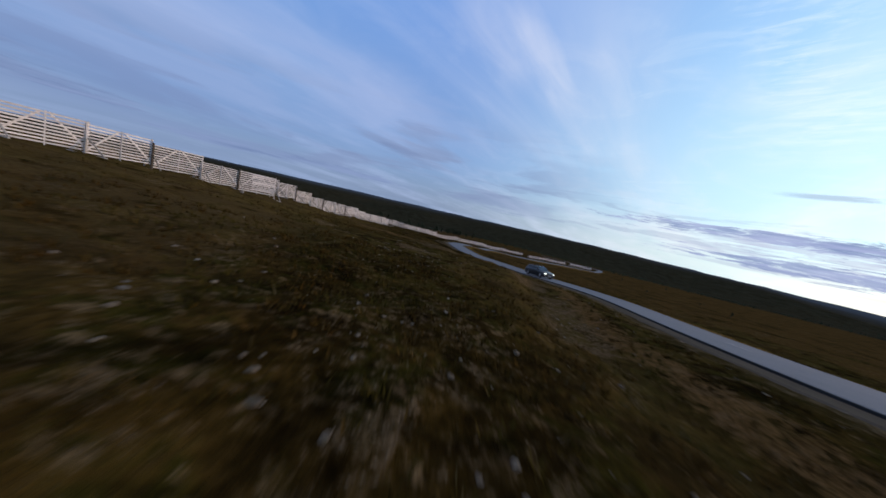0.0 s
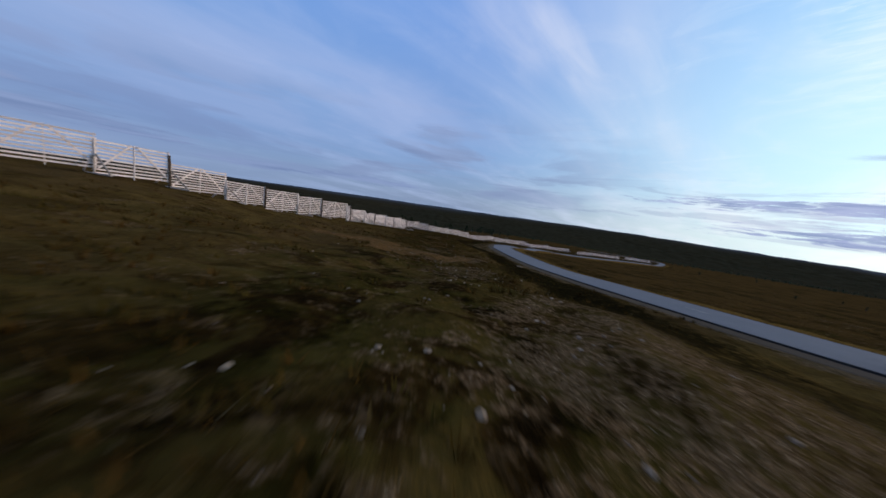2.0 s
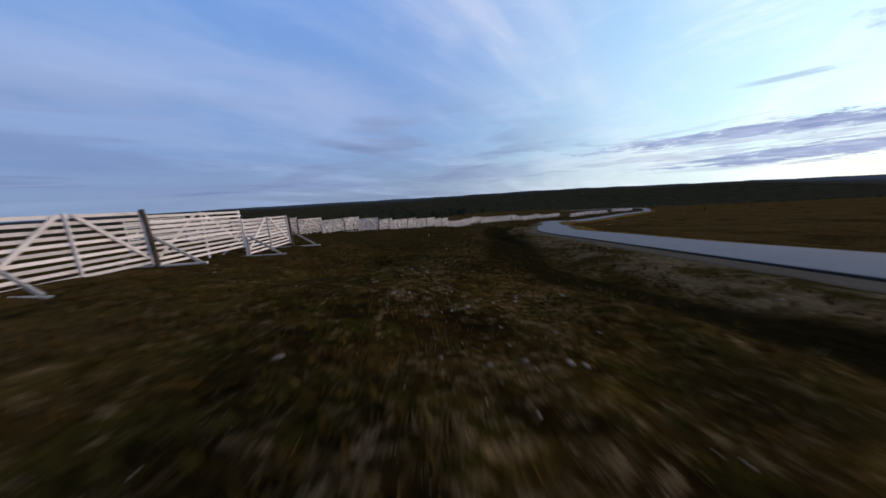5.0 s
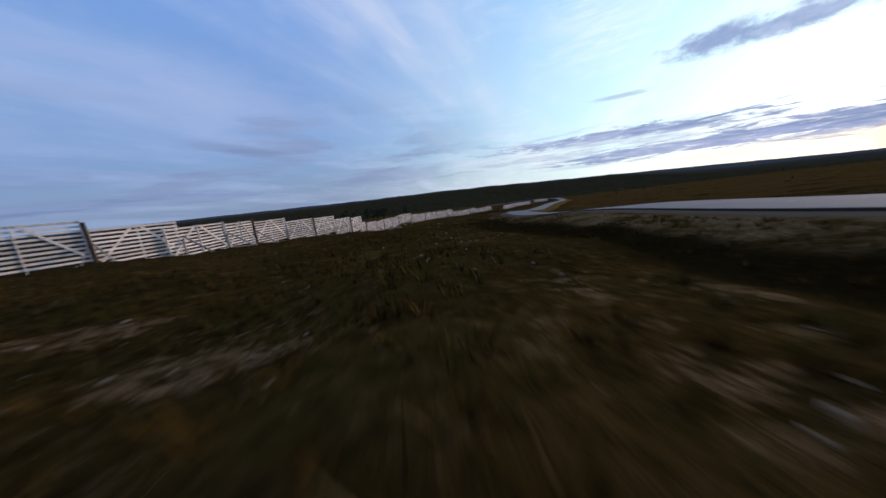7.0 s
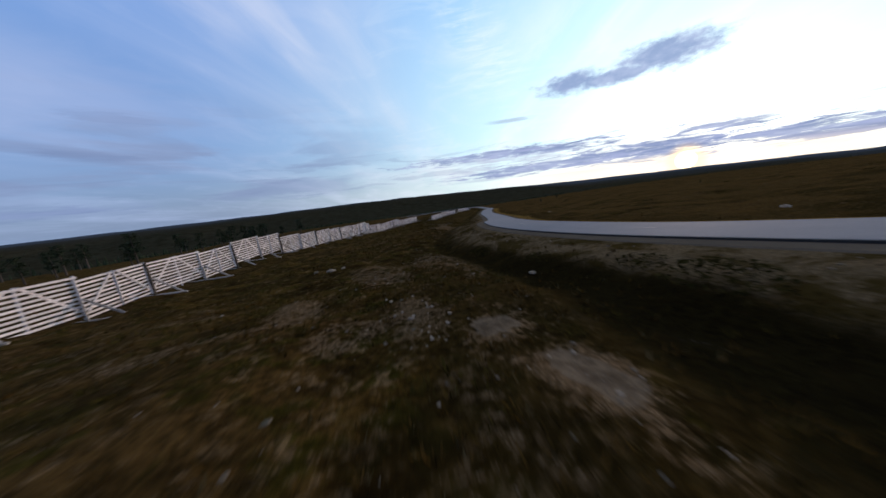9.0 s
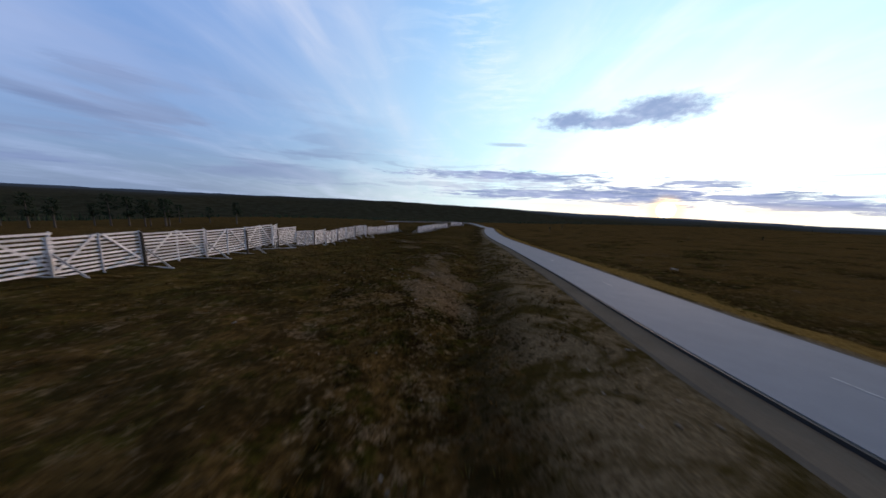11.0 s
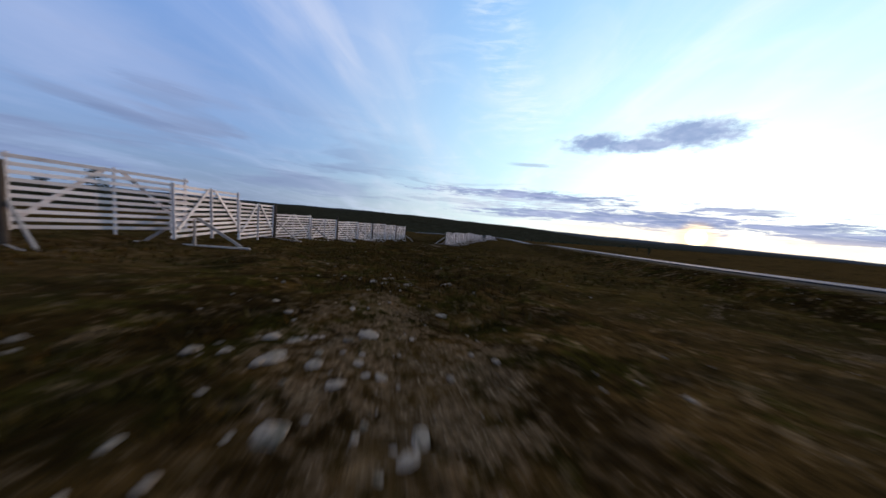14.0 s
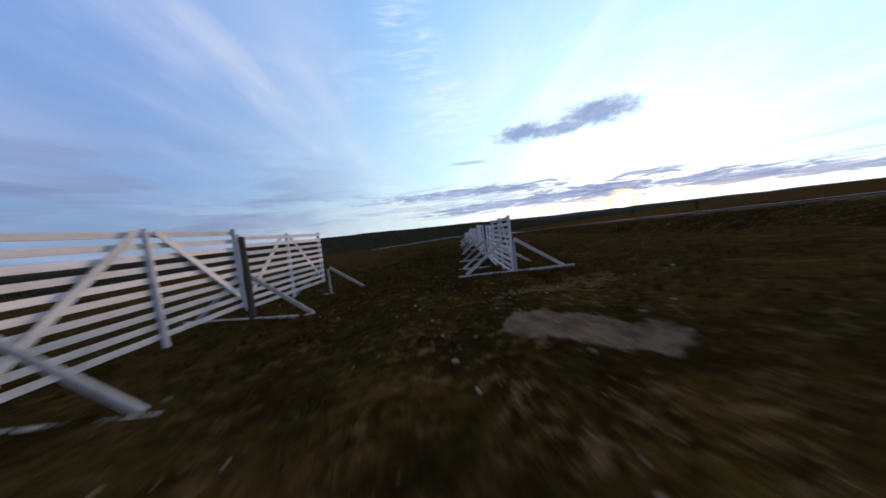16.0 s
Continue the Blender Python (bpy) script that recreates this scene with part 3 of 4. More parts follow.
TRACK_WEAR = [0.5, 0.4, 0.5, 1.0, 1.0, 0.5, 0.6, 0.6, 0.3, 0.3, 0.5, 0.4, 0.4, 0.9, 1.0, 0.4, 0.6, 0.3, 0.4]


def bare_patches(x, y):
    """Worn stony ground."""
    worn = np.abs(x - np.interp(y, STRIP_Y, STRIP_X) - 0.5 + 0.8 * value_noise(x / 9, y / 9 + 3))
    worn = 0.75 * smooth(worn, 2.3, 0.6) * np.interp(y, TRACK_Y, TRACK_WEAR) * smooth(value_noise(x / 2.6, y / 4.5) + 0.5 * value_noise(x / 0.9 + 7, y / 1.3), -0.55, 0.25)
    return np.maximum(worn, patches(x, y, BARE_UPPER + BARE_MIDDLE + BARE_BEND + BARE_LOWER))


def slab_patches(x, y):
    """Bare rock showing through the heather."""
    return patches(x, y, [(5.6, 262.2, 0.55, 0.5, 1.0), (6.1, 261.6, 0.7, 0.5, 1.0), (6.6, 261.0, 0.6, 0.4, 0.9), (-31.6, 143.6, 0.45, 0.8, 0.9), (-29.2, 143.8, 0.6, 0.4, 0.8),
                          (-31.8, 145.9, 0.6, 0.4, 0.7)])


def sand_patches(x, y):
    """Dry tan soil."""
    return patches(x, y, [(-22.6, 43.6, 2.4, 2.4, 1.2), (-20.0, 41.6, 2.0, 1.8, 1.1), (-24.5, 41.6, 2.5, 1.4, 0.9), (-16.6, 43.6, 1.0, 2.6, 0.7), (-16.3, 46.8, 0.8, 3.0, 0.4), (-30, 79, 1.2, 4, 0.4), (-21, 185, 1.6, 1.0, 0.5), (-2, 14, 1.5, 3, 0.3)])


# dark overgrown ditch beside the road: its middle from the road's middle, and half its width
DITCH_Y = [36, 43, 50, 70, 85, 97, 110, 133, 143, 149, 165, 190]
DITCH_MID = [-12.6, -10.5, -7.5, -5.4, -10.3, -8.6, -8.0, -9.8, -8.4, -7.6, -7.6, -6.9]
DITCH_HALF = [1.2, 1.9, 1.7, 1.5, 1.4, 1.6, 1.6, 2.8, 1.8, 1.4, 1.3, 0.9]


def build_ground():
    xs = axis_lines(-66, 30, 0.36, 4700, 1.06)
    ys = axis_lines(-6, 290, 0.40, 4700, 1.06)
    gx, gy = np.meshgrid(xs, ys)
    gz = ground_z(gx, gy)
    nx, ny = len(xs), len(ys)
    co = np.stack([gx.ravel(), gy.ravel(), gz.ravel()], 1)
    idx = np.arange(nx * ny).reshape(ny, nx)
    quads = np.stack([idx[:-1, :-1], idx[:-1, 1:], idx[1:, 1:], idx[1:, :-1]], -1).reshape(-1, 4)
    me = bpy.data.meshes.new("ground")
    me.from_pydata(co.tolist(), [], quads.tolist())
    me.materials.append(MAT_GROUND)
    me.shade_smooth()
    x, y = co[:, 0], co[:, 1]
    dist, _ = near_road(x, y)
    for name, data in (("verge", smooth(dist, -9.5 + 4.5 * (smooth(y, 205, 235) + smooth(y, 36, 24)), -5.0 + 1.5 * (smooth(y, 205, 235) + smooth(y, 36, 24))) * smooth(dist, 4.6, 3.2)), ("bare", bare_patches(x, y)), ("sand", np.maximum(sand_patches(x, y), 0.72 * smooth(np.abs(dist + 6.3 + 0.5 * value_noise(x / 6, y / 6)), 1.1, 0.3) * smooth(y, 36, 26))),
                       ("moss", 0.8 * np.maximum.reduce([smooth(y, 82, 98) * smooth(y, 142, 130), smooth(y, 125, 132) * smooth(y, 168, 150) * smooth(dist, -15, -12), 0.6 * smooth(y, 250, 258)])),
                       ("lush", 0.55 * np.maximum.reduce([1.3 * patches(x, y, [(-37.6, 113.0, 2.6, 6.0, 1.0), (-34.4, 84.5, 0.9, 5.0, 1.0), (-37.0, 124.0, 1.6, 5.0, 0.8)]), smooth(y, 60, 25) * smooth(y, 2, 14), 0.4 * smooth(y, 183, 195) * smooth(y, 225, 210)])), ("moor", np.maximum(smooth(dist, 3.0, 12.0), 0.45 * smooth(np.interp(y, LINE_Y, LINE_X) - x, 2.0, 14.0))), ("slab", slab_patches(x, y)),
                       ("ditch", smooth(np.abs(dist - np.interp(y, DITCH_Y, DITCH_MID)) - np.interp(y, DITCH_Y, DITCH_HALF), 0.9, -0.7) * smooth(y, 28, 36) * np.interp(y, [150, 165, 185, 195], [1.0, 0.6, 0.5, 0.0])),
                       # weight of the painted grazing brightness, rising away from the strip
                       ("spread", smooth(np.abs(x - np.interp(y, STRIP_Y, STRIP_X)), 1.5, 8.0) * smooth(dist, -6.0, -10.0) * np.interp(y, [55, 85, 195, 215], [1.0, 0.25, 0.25, 0.4])),
                       ("dry_grass", smooth(dist, 3.0, 3.8) * smooth(dist, 7.5, 4.5))):
        me.attributes.new(name, "FLOAT", "POINT").data.foreach_set("value", data.astype(np.float32))
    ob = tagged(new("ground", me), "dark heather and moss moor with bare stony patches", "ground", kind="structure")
    return ob


build_ground()


def ribbon(name, mid, level, lo, hi, top, thick, mat, sink=0.0):
    """A strip along the road from lo to hi metres beside its middle."""
    t = np.gradient(mid, axis=0)
    t /= np.linalg.norm(t, axis=1)[:, None]
    nrm = np.stack([t[:, 1], -t[:, 0]], 1)
    offs = np.linspace(lo, hi, 5)
    verts, faces = [], []
    for i in range(len(mid)):
        for k, o in enumerate(offs):
            p = mid[i] + nrm[i] * o
            verts.append((p[0], p[1], level[i] + top - 0.02 * abs(o) / 3))
        for o in (offs[-1] + sink, offs[0] - sink):
            p = mid[i] + nrm[i] * o
            verts.append((p[0], p[1], level[i] + top - thick))
    w = len(offs) + 2
    for i in range(len(mid) - 1):
        for k in range(w):
            a, b = i * w + k, i * w + (k + 1) % w
            faces.append((a, b, b + w, a + w))
    return mesh_of(name, verts, faces, mat)


FINE = along(ROAD, 1.0)
ROAD_FINE, LEVEL_FINE = FINE[:, :2], FINE[:, 2]
tf = np.gradient(ROAD_FINE, axis=0)
tf /= np.linalg.norm(tf, axis=1)[:, None]
ROAD_FINE = ROAD_FINE + np.stack([tf[:, 1], -tf[:, 0]], 1) * ROAD_W / 2
tagged(new("road", ribbon("road", ROAD_FINE, LEVEL_FINE, -ROAD_W / 2, ROAD_W / 2, 0.06, 0.25, MAT_ASPHALT)),
       "grey asphalt road winding down the fell", "road", kind="structure")
# near-black strip laid along the near edge of the asphalt
MAT_EDGE_DARK = material("edge_dark")[0]
finish(Nodes(MAT_EDGE_DARK.node_tree), (0.012, 0.012, 0.013, 1), 0.8)
tagged(new("road_edge_strip", ribbon("road_edge_strip", ROAD_FINE, LEVEL_FINE, -ROAD_W / 2 - 0.10, -ROAD_W / 2 + 0.05, 0.050, 0.2, MAT_EDGE_DARK)),
       "dark strip along the near edge of the asphalt road", "road edge", kind="structure")
tagged(new("road_shoulder", ribbon("road_shoulder", ROAD_FINE, LEVEL_FINE, -ROAD_W / 2 - 1.0, ROAD_W / 2 + 0.6, -0.03, 0.5, MAT_GRAVEL, 0.8)),
       "grey gravel shoulder beside the asphalt road", "shoulder", kind="structure")

# ---------------------------------------------------------------- snow fences
BAY = 4.32
SLATS = 10
PITCH = 0.224
FENCE_H = SLATS * PITCH


def panel_meshes():
    out = []
    w = BAY - 0.06
    for i in range(SLATS):
        z = 0.06 + PITCH * i
        out.append(("slat", link_bm("slat", bar((0.03, 0, z + 0.06), (w, 0, z + 0.06), 0.028, 0.112), MAT_SLAT)))
    for x in (0.12, w / 2, w - 0.1):
        out.append(("upright", link_bm("upright", bar((x, -0.045, -0.12 if x == w / 2 else 0.02), (x, -0.045, FENCE_H + 0.01), 0.05, 0.11), MAT_SLAT)))
    for s in (-1, 1):
        a = (w / 2 + s * 0.16, -0.085, FENCE_H - 0.05)
        b = (w / 2 + s * (w / 2 - 0.28), -0.085, 0.42)
        out.append(("brace", link_bm("brace", bar(a, b, 0.03, 0.12), MAT_SLAT)))
    return out


PANEL = panel_meshes()


def support_meshes(dark):
    mat = MAT_LOG if dark else MAT_STRUT
    r = 0.095 if dark else 0.06
    top = FENCE_H + 0.10 if dark else FENCE_H * 0.5
    out = [("post", link_bm("post", log((0, -0.16, -0.35), (0, -0.16, top), r, r * 0.85, seed=3), mat), ""),
           ("sill", link_bm("sill", log((0, -2.3, -0.02), (0, 2.0, -0.02), 0.055, 0.045, 8, 5), MAT_STRUT), "")]
    for s in (-1, 1):
        out.append(("strut", link_bm("strut", bar((0.09, s * 0.2, FENCE_H * 0.53), (0.09, s * (1.95 if s < 0 else 1.7), 0.0), 0.05, 0.12), MAT_STRUT), ""))
    return out


SUPPORT = {True: support_meshes(True), False: support_meshes(False)}


def make_panel():
    root = new("snow_fence_panel")
    for name, me in PANEL:
        part(name, me, root)
    return tagged(root, "weathered slatted wooden snow fence panel with crossed braces", "fence panel", "snow fence panels")


def make_support(dark):
    root = new("fence_support")
    for name, me, lab in SUPPORT[dark]:
        part(name, me, root, lab)
    return tagged(root, "dark log post with slanting timber struts holding the fence" if dark else "grey timber post with slanting struts holding the fence",
                  "fence post", "fence supports")


FIRST = {}


def put(kind, m, stretch=1.0, height=1.0):
    if kind not in FIRST:
        FIRST[kind] = make_panel() if kind == "panel" else make_support(kind == "dark")
        FIRST[kind].matrix_basis = m @ Matrix.Diagonal((stretch, 1, height, 1))
        return FIRST[kind]
    ob = copy_thing(FIRST[kind], m)
    ob.scale = (stretch, 1, height)
    return ob


def fence_run(nodes, seed, lift=()):
    """A run of panels between joints; a joint with a third number 0 has a light stake, with 1 none, and long bays are halved by one.
    lift: by panel, how far it hangs above the usual, its height against the usual one and its overlaps before and behind. Panels overlap at the light joints."""
    lift = dict(lift)
    rnd = random.Random(seed)
    joints, bare = [], []
    for i, q in enumerate(nodes):
        joints.append((Vector((q[0], q[1], 0)), len(q) == 2))
        bare.append(q[-1] == 1 and len(q) == 3)
        if i + 1 < len(nodes):
            a, b = joints[-1][0], Vector((*nodes[i + 1][:2], 0))
            if (b - a).length > 1.5 * BAY:
                side = Vector((b.y - a.y, a.x - b.x, 0)).normalized() * rnd.uniform(-0.25, 0.35)
                joints.append((a.lerp(b, 0.5) + side, False))
                bare.append(False)
    level = [float(ground_z(np.array([c.x]), np.array([c.y]))[0]) for c, _ in joints]
    for i, ((u, dark), (v, _)) in enumerate(zip(joints, joints[1:])):
        zu, zv = level[i], level[i + 1]
        yaw = math.degrees(math.atan2(v.y - u.y, v.x - u.x))
        tilt = math.degrees(math.atan2(zv - zu, (v - u).length)) * 0.2
        up, tall, *laps = lift.get(i, (rnd.uniform(-0.12, 0.12), 1.0))
        lap_from, lap_end = laps or (rnd.uniform(0.05, 0.15), rnd.uniform(0.05, 0.35))
        z = (zu + zv) / 2 + 0.12 + up
        lap = (0.0 if dark else lap_from, 0.08 if joints[i + 1][1] or i + 2 == len(joints) else lap_end)
        m = pose(u.x, u.y, z, 0, 0, yaw) @ pose(-lap[0], 0.05 if dark else -0.03, 0, rnd.uniform(-2, 2), -tilt + rnd.uniform(-0.5, 0.5), 0)
        m = m @ Matrix.Translation((0, 0, -math.tan(radians(tilt)) * BAY / 2))
        length = (v - u).length + lap[0] + lap[1]
        if dark:
            m = m @ pose(length, 0, 0, 0, 0, 180)
        put("panel", m, length / BAY, tall)
        if not bare[i]:
            put("dark" if dark else "light", pose(u.x, u.y, zu + 0.02, rnd.uniform(-1.5, 1.5), rnd.uniform(-1, 1), yaw))
    (a, _), (b, dark) = joints[-2:]
    put("dark" if dark else "light", pose(b.x, b.y, level[-1], 0, 0, math.degrees(math.atan2(b.y - a.y, b.x - a.x))))


RUN_UPPER = [(-27.0, -24.8), (-28.6, -16.2), (-30.4, -7.7), (-31.8, 0.2), (-32.1, 8.3), (-32.2, 12.1, 0), (-32.6, 16.1), (-32.1, 19.7, 0), (-31.6, 23.1), (-30.2, 26.6, 0)]
RUN_SECOND = [(-39.3, 30.6), (-38.3, 34.2, 0), (-38.4, 37.9), (-39.8, 46.3), (-40.7, 54.9), (-40.2, 59.3, 0), (-42.9, 63.2), (-44.2, 71.7), (-45.1, 80.3), (-47.5, 90.2)]
RUN_MAIN = [(-65.5, 90.0), (-63.5, 98.5), (-60.9, 106.2), (-58.5, 114.3), (-57.7, 117.5, 0), (-55.3, 120.7), (-53.9, 124.4, 0), (-53.6, 128.0, 0), (-53.6, 131.6), (-51.5, 140.0), (-50.3, 144.2, 0), (-49.3, 148.3), (-48.9, 157.0),
            (-46.9, 165.5), (-44.4, 173.8), (-41.6, 182.0), (-37.8, 189.7), (-33.9, 197.5), (-29.7, 205.0), (-27.9, 209.0, 0), (-28.1, 213.4), (-26.2, 217.0, 0), (-24.0, 219.7),
            (-20.2, 227.2), (-16.2, 234.8), (-13.4, 238.2, 0), (-12.9, 242.2, 1), (-12.0, 246.2), (-7.9, 253.8), (-3.6, 261.3), (-1.3, 264.5, 0), (0.9, 268.6), (3.4, 272.2, 0)]
RUN_LOWER = [(9.3, 266.7, 0), (11.6, 270.4, 0)] + [(14.0 + 4.69 * i, 274.0 + 7.26 * i) for i in range(9)]
RUN_FAR = [(58 + 4.95 * i, 340 + 7.1 * i) for i in range(8)]
fence_run(RUN_UPPER, 1, {10: (0.1, 0.95), 11: (-0.05, 0.88), 12: (0.05, 1.0)})
fence_run(RUN_SECOND, 5, {2: (0.0, 0.9), 3: (0.0, 0.9), 4: (0.0, 1.0), 5: (-0.05, 1.0), 8: (0.0, 0.85), 9: (-0.15, 0.87), 10: (-0.1, 1.0), 11: (-0.15, 1.0)})
LIFT_BEND = {5: (0.0, 0.93), 6: (0.15, 1.0), 8: (-0.2, 1.0, 0.0, 0.05), 9: (-0.35, 1.0, 1.1, 0.2), 10: (-0.3, 1.0), 11: (-0.1, 1.0), 12: (-0.15, 1.0), 13: (0.15, 1.0), 14: (0.08, 1.0),
             15: (0.24, 1.02, 0.0, 1.4), 16: (-0.42, 1.0), 17: (-0.2, 1.0), 18: (-0.05, 1.0), 19: (0.05, 1.0), 21: (0.35, 1.0), 22: (0.25, 1.0)}
LIFT_LOW = {28: (0.12, 1.0), 29: (0.35, 1.0, 0.0, 0.05), 30: (0.55, 1.0, 1.3, 0.1), 31: (0.15, 1.05), 33: (0.15, 1.0), 35: (-0.1, 1.0), 37: (0.37, 1.0, 0.0, 0.0), 38: (0.3, 1.0, 1.2, 0.1), 40: (-0.2, 0.9),
            41: (-0.37, 1.0), 42: (-0.37, 1.0), 43: (-0.15, 1.0), 44: (0.1, 1.0), 45: (0.15, 1.0), 46: (0.25, 1.0)}
fence_run(RUN_MAIN, 2, {**LIFT_BEND, **LIFT_LOW})
fence_run(RUN_LOWER, 3)
fence_run(RUN_FAR, 4)


# ---------------------------------------------------------------- stones
def stone_material():
    m, n = material("pale_stone")
    co = n.add("ShaderNodeNewGeometry").outputs["Position"]
    rnd = n.add("ShaderNodeNewGeometry").outputs["Random Per Island"]
    tone = n.math("ADD", 0.55, n.math("MULTIPLY", rnd, 0.8))
    col = n.mix(n.noise(co, 9.0, 4.0, 0.7), (0.085, 0.066, 0.049), (0.25, 0.20, 0.155))
    col = n.mix(1.0, col, n.vec(tone, tone, tone), "MULTIPLY")
    col = n.mix(n.math("MULTIPLY", n.ramp(n.noise(co, 3.0, 4.0, 0.7), 0.52, 0.64), 0.8), col, (0.06, 0.055, 0.035))
    finish(n, col, 0.9, n.noise(co, 25.0, 4.0, 0.7), 0.5, 0.01, spec=0.0)
    return m


MAT_STONE = stone_material()


def stone_shape(seed, cuts=1):
    """An angular stone of about one metre."""
    rnd = random.Random(seed)
    bm = bmesh.new()
    bmesh.ops.create_icosphere(bm, subdivisions=cuts, radius=0.5)
    sx, sy, sz = rnd.uniform(0.7, 1.2), rnd.uniform(0.6, 1.0), rnd.uniform(0.35, 0.65)
    for v in bm.verts:
        k = 1 + rnd.uniform(-0.22, 0.18)
        v.co = Vector((v.co.x * sx * k, v.co.y * sy * k, v.co.z * sz * k))
    return bm


def beside_path(rng, count, reach):
    """Spots on the ground along the open strip, x and y."""
    y = rng.uniform(-2, 288, count)
    return np.interp(y, STRIP_Y, STRIP_X) + rng.normal(0, reach, count), y


def in_ditch(x, y, dist):
    return (np.abs(dist - np.interp(y, DITCH_Y, DITCH_MID)) < np.interp(y, DITCH_Y, DITCH_HALF) + 0.6) & (y > 30) & (y < 190)


def scatter_stones():
    rng = np.random.default_rng(21)
    shapes = [link_bm("stone", stone_shape(40 + k, 2 if k < 3 else 1), MAT_STONE) for k in range(7)]
    x, y = beside_path(rng, 420, 6.0)
    dist, _ = near_road(x, y)
    keep = (np.abs(dist) > 4.5) & (value_noise(x / 7, y / 7) > -0.25) & ~in_ditch(x, y, dist)
    x, y = x[keep][:65], y[keep][:65]
    z = ground_z(x, y)
    for i in range(len(x)):
        size = float(0.05 + 0.11 * rng.random() ** 3)
        ob = new("stone", shapes[int(rng.integers(len(shapes)))])
        ob.matrix_basis = pose(x[i], y[i], z[i] + size * 0.08, rng.uniform(-15, 15), rng.uniform(-15, 15), rng.uniform(0, 360))
        ob.scale = (size, size, size)
        tagged(ob, "pale angular stone lying in the heather", "stone", "loose stones")


scatter_stones()


def stone_cluster(cx, cy, rx, ry, count, lo, hi, seed):
    """Stones lying close together in one spot."""
    rng = np.random.default_rng(seed)
    shapes = [link_bm("stone", stone_shape(seed * 7 + k, 2), MAT_STONE) for k in range(4)]
    x, y = cx + rng.normal(0, rx, count), cy + rng.normal(0, ry, count)
    z = ground_z(x, y)
    for i in range(count):
        size = float(lo + (hi - lo) * rng.random() ** 2)
        ob = new("stone", shapes[i % 4])
        ob.matrix_basis = pose(x[i], y[i], z[i] + size * 0.06, rng.uniform(-12, 12), rng.uniform(-12, 12), rng.uniform(0, 360))
        ob.scale = (size, size, size * 0.75)
        tagged(ob, "pale angular stone lying among other stones", "stone", "clustered stones")


for k, spot in enumerate([(-7.2, 226.2, 0.9, 1.0, 46, 0.07, 0.27), (-5.6, 231.0, 0.7, 0.7, 18, 0.07, 0.24), (-11.0, 201.0, 0.9, 1.6, 36, 0.05, 0.17), (-7.0, 205.0, 0.9, 1.4, 26, 0.05, 0.15),
                          (-33.0, 147.2, 0.35, 1.2, 26, 0.05, 0.16), (-16.6, 187.0, 0.8, 2.4, 40, 0.04, 0.15), (-17.8, 47.0, 1.0, 2.0, 24, 0.04, 0.13), (-12.6, 35.5, 0.8, 1.6, 18, 0.04, 0.14)]):
    stone_cluster(*spot, seed=50 + k)


def pebble_stuff():
    """Thousands of small stones, as one mesh."""
    rng = np.random.default_rng(5)
    base = []
    for k in range(6):
        bm = stone_shape(70 + k, 1)
        bm.verts.index_update()
        base.append((np.array([v.co[:] for v in bm.verts]), np.array([[v.index for v in f.verts] for f in bm.faces])))
        bm.free()
    x, y = beside_path(rng, 16000, 4.2)
    dist, _ = near_road(x, y)
    want = 0.12 + bare_patches(x, y) + 0.6 * sand_patches(x, y) + 0.35 * (value_noise(x / 4, y / 4) > 0.25)
    keep = (np.abs(dist) > 3.2) & (rng.random(len(x)) < want * 0.8) & ~in_ditch(x, y, dist)
    x, y = x[keep], y[keep]
    # and gravel along the near verge
    k = rng.integers(20, len(ROAD_FINE) - 260, 4500)
    t = np.gradient(ROAD_FINE, axis=0)[k]
    out = -ROAD_W / 2 - 0.4 - 4.5 * rng.random(4500) ** 1.3
    x = np.concatenate([x, ROAD_FINE[k, 0] + t[:, 1] * out])
    y = np.concatenate([y, ROAD_FINE[k, 1] - t[:, 0] * out])
    clear = ~in_ditch(x, y, near_road(x, y)[0])
    x, y = x[clear], y[clear]
    z = ground_z(x, y)
    verts, faces, off = [], [], 0
    for i in range(len(x)):
        v, f = base[i % 6]
        size = 0.03 + 0.11 * rng.random() ** 2.5
        a = rng.uniform(0, 6.28)
        c, sn = math.cos(a), math.sin(a)
        verts.append(np.stack([v[:, 0] * c - v[:, 1] * sn, v[:, 0] * sn + v[:, 1] * c, v[:, 2]], 1) * size + (x[i], y[i], z[i] + size * 0.08))
        faces.append(f + off)
        off += len(v)
    me = bpy.data.meshes.new("small_stones")
    me.from_pydata(np.concatenate(verts).tolist(), [], np.concatenate(faces).tolist())
    me.materials.append(MAT_STONE)
    tagged(new("small_stones", me), "small pale stones strewn over the bare ground", "stones", kind="stuff")


pebble_stuff()


# ---------------------------------------------------------------- heather
def heather_material():
    m, n = material("heather")
    g = n.add("ShaderNodeNewGeometry")
    rnd = g.outputs["Random Per Island"]
    pos = g.outputs["Position"]
    col = n.mix(n.ramp(rnd, 0.2, 0.8), (0.027, 0.016, 0.0045), (0.072, 0.038, 0.010))
    col = n.mix(n.ramp(n.noise(pos, 0.5, 4.0, 0.6), 0.45, 0.6), col, (0.046, 0.034, 0.008))
    col = n.mix(n.ramp(rnd, 0.9, 0.97), col, (0.075, 0.055, 0.025))
    finish(n, col, 0.95, spec=0.0)
    return m


MAT_HEATHER = heather_material()


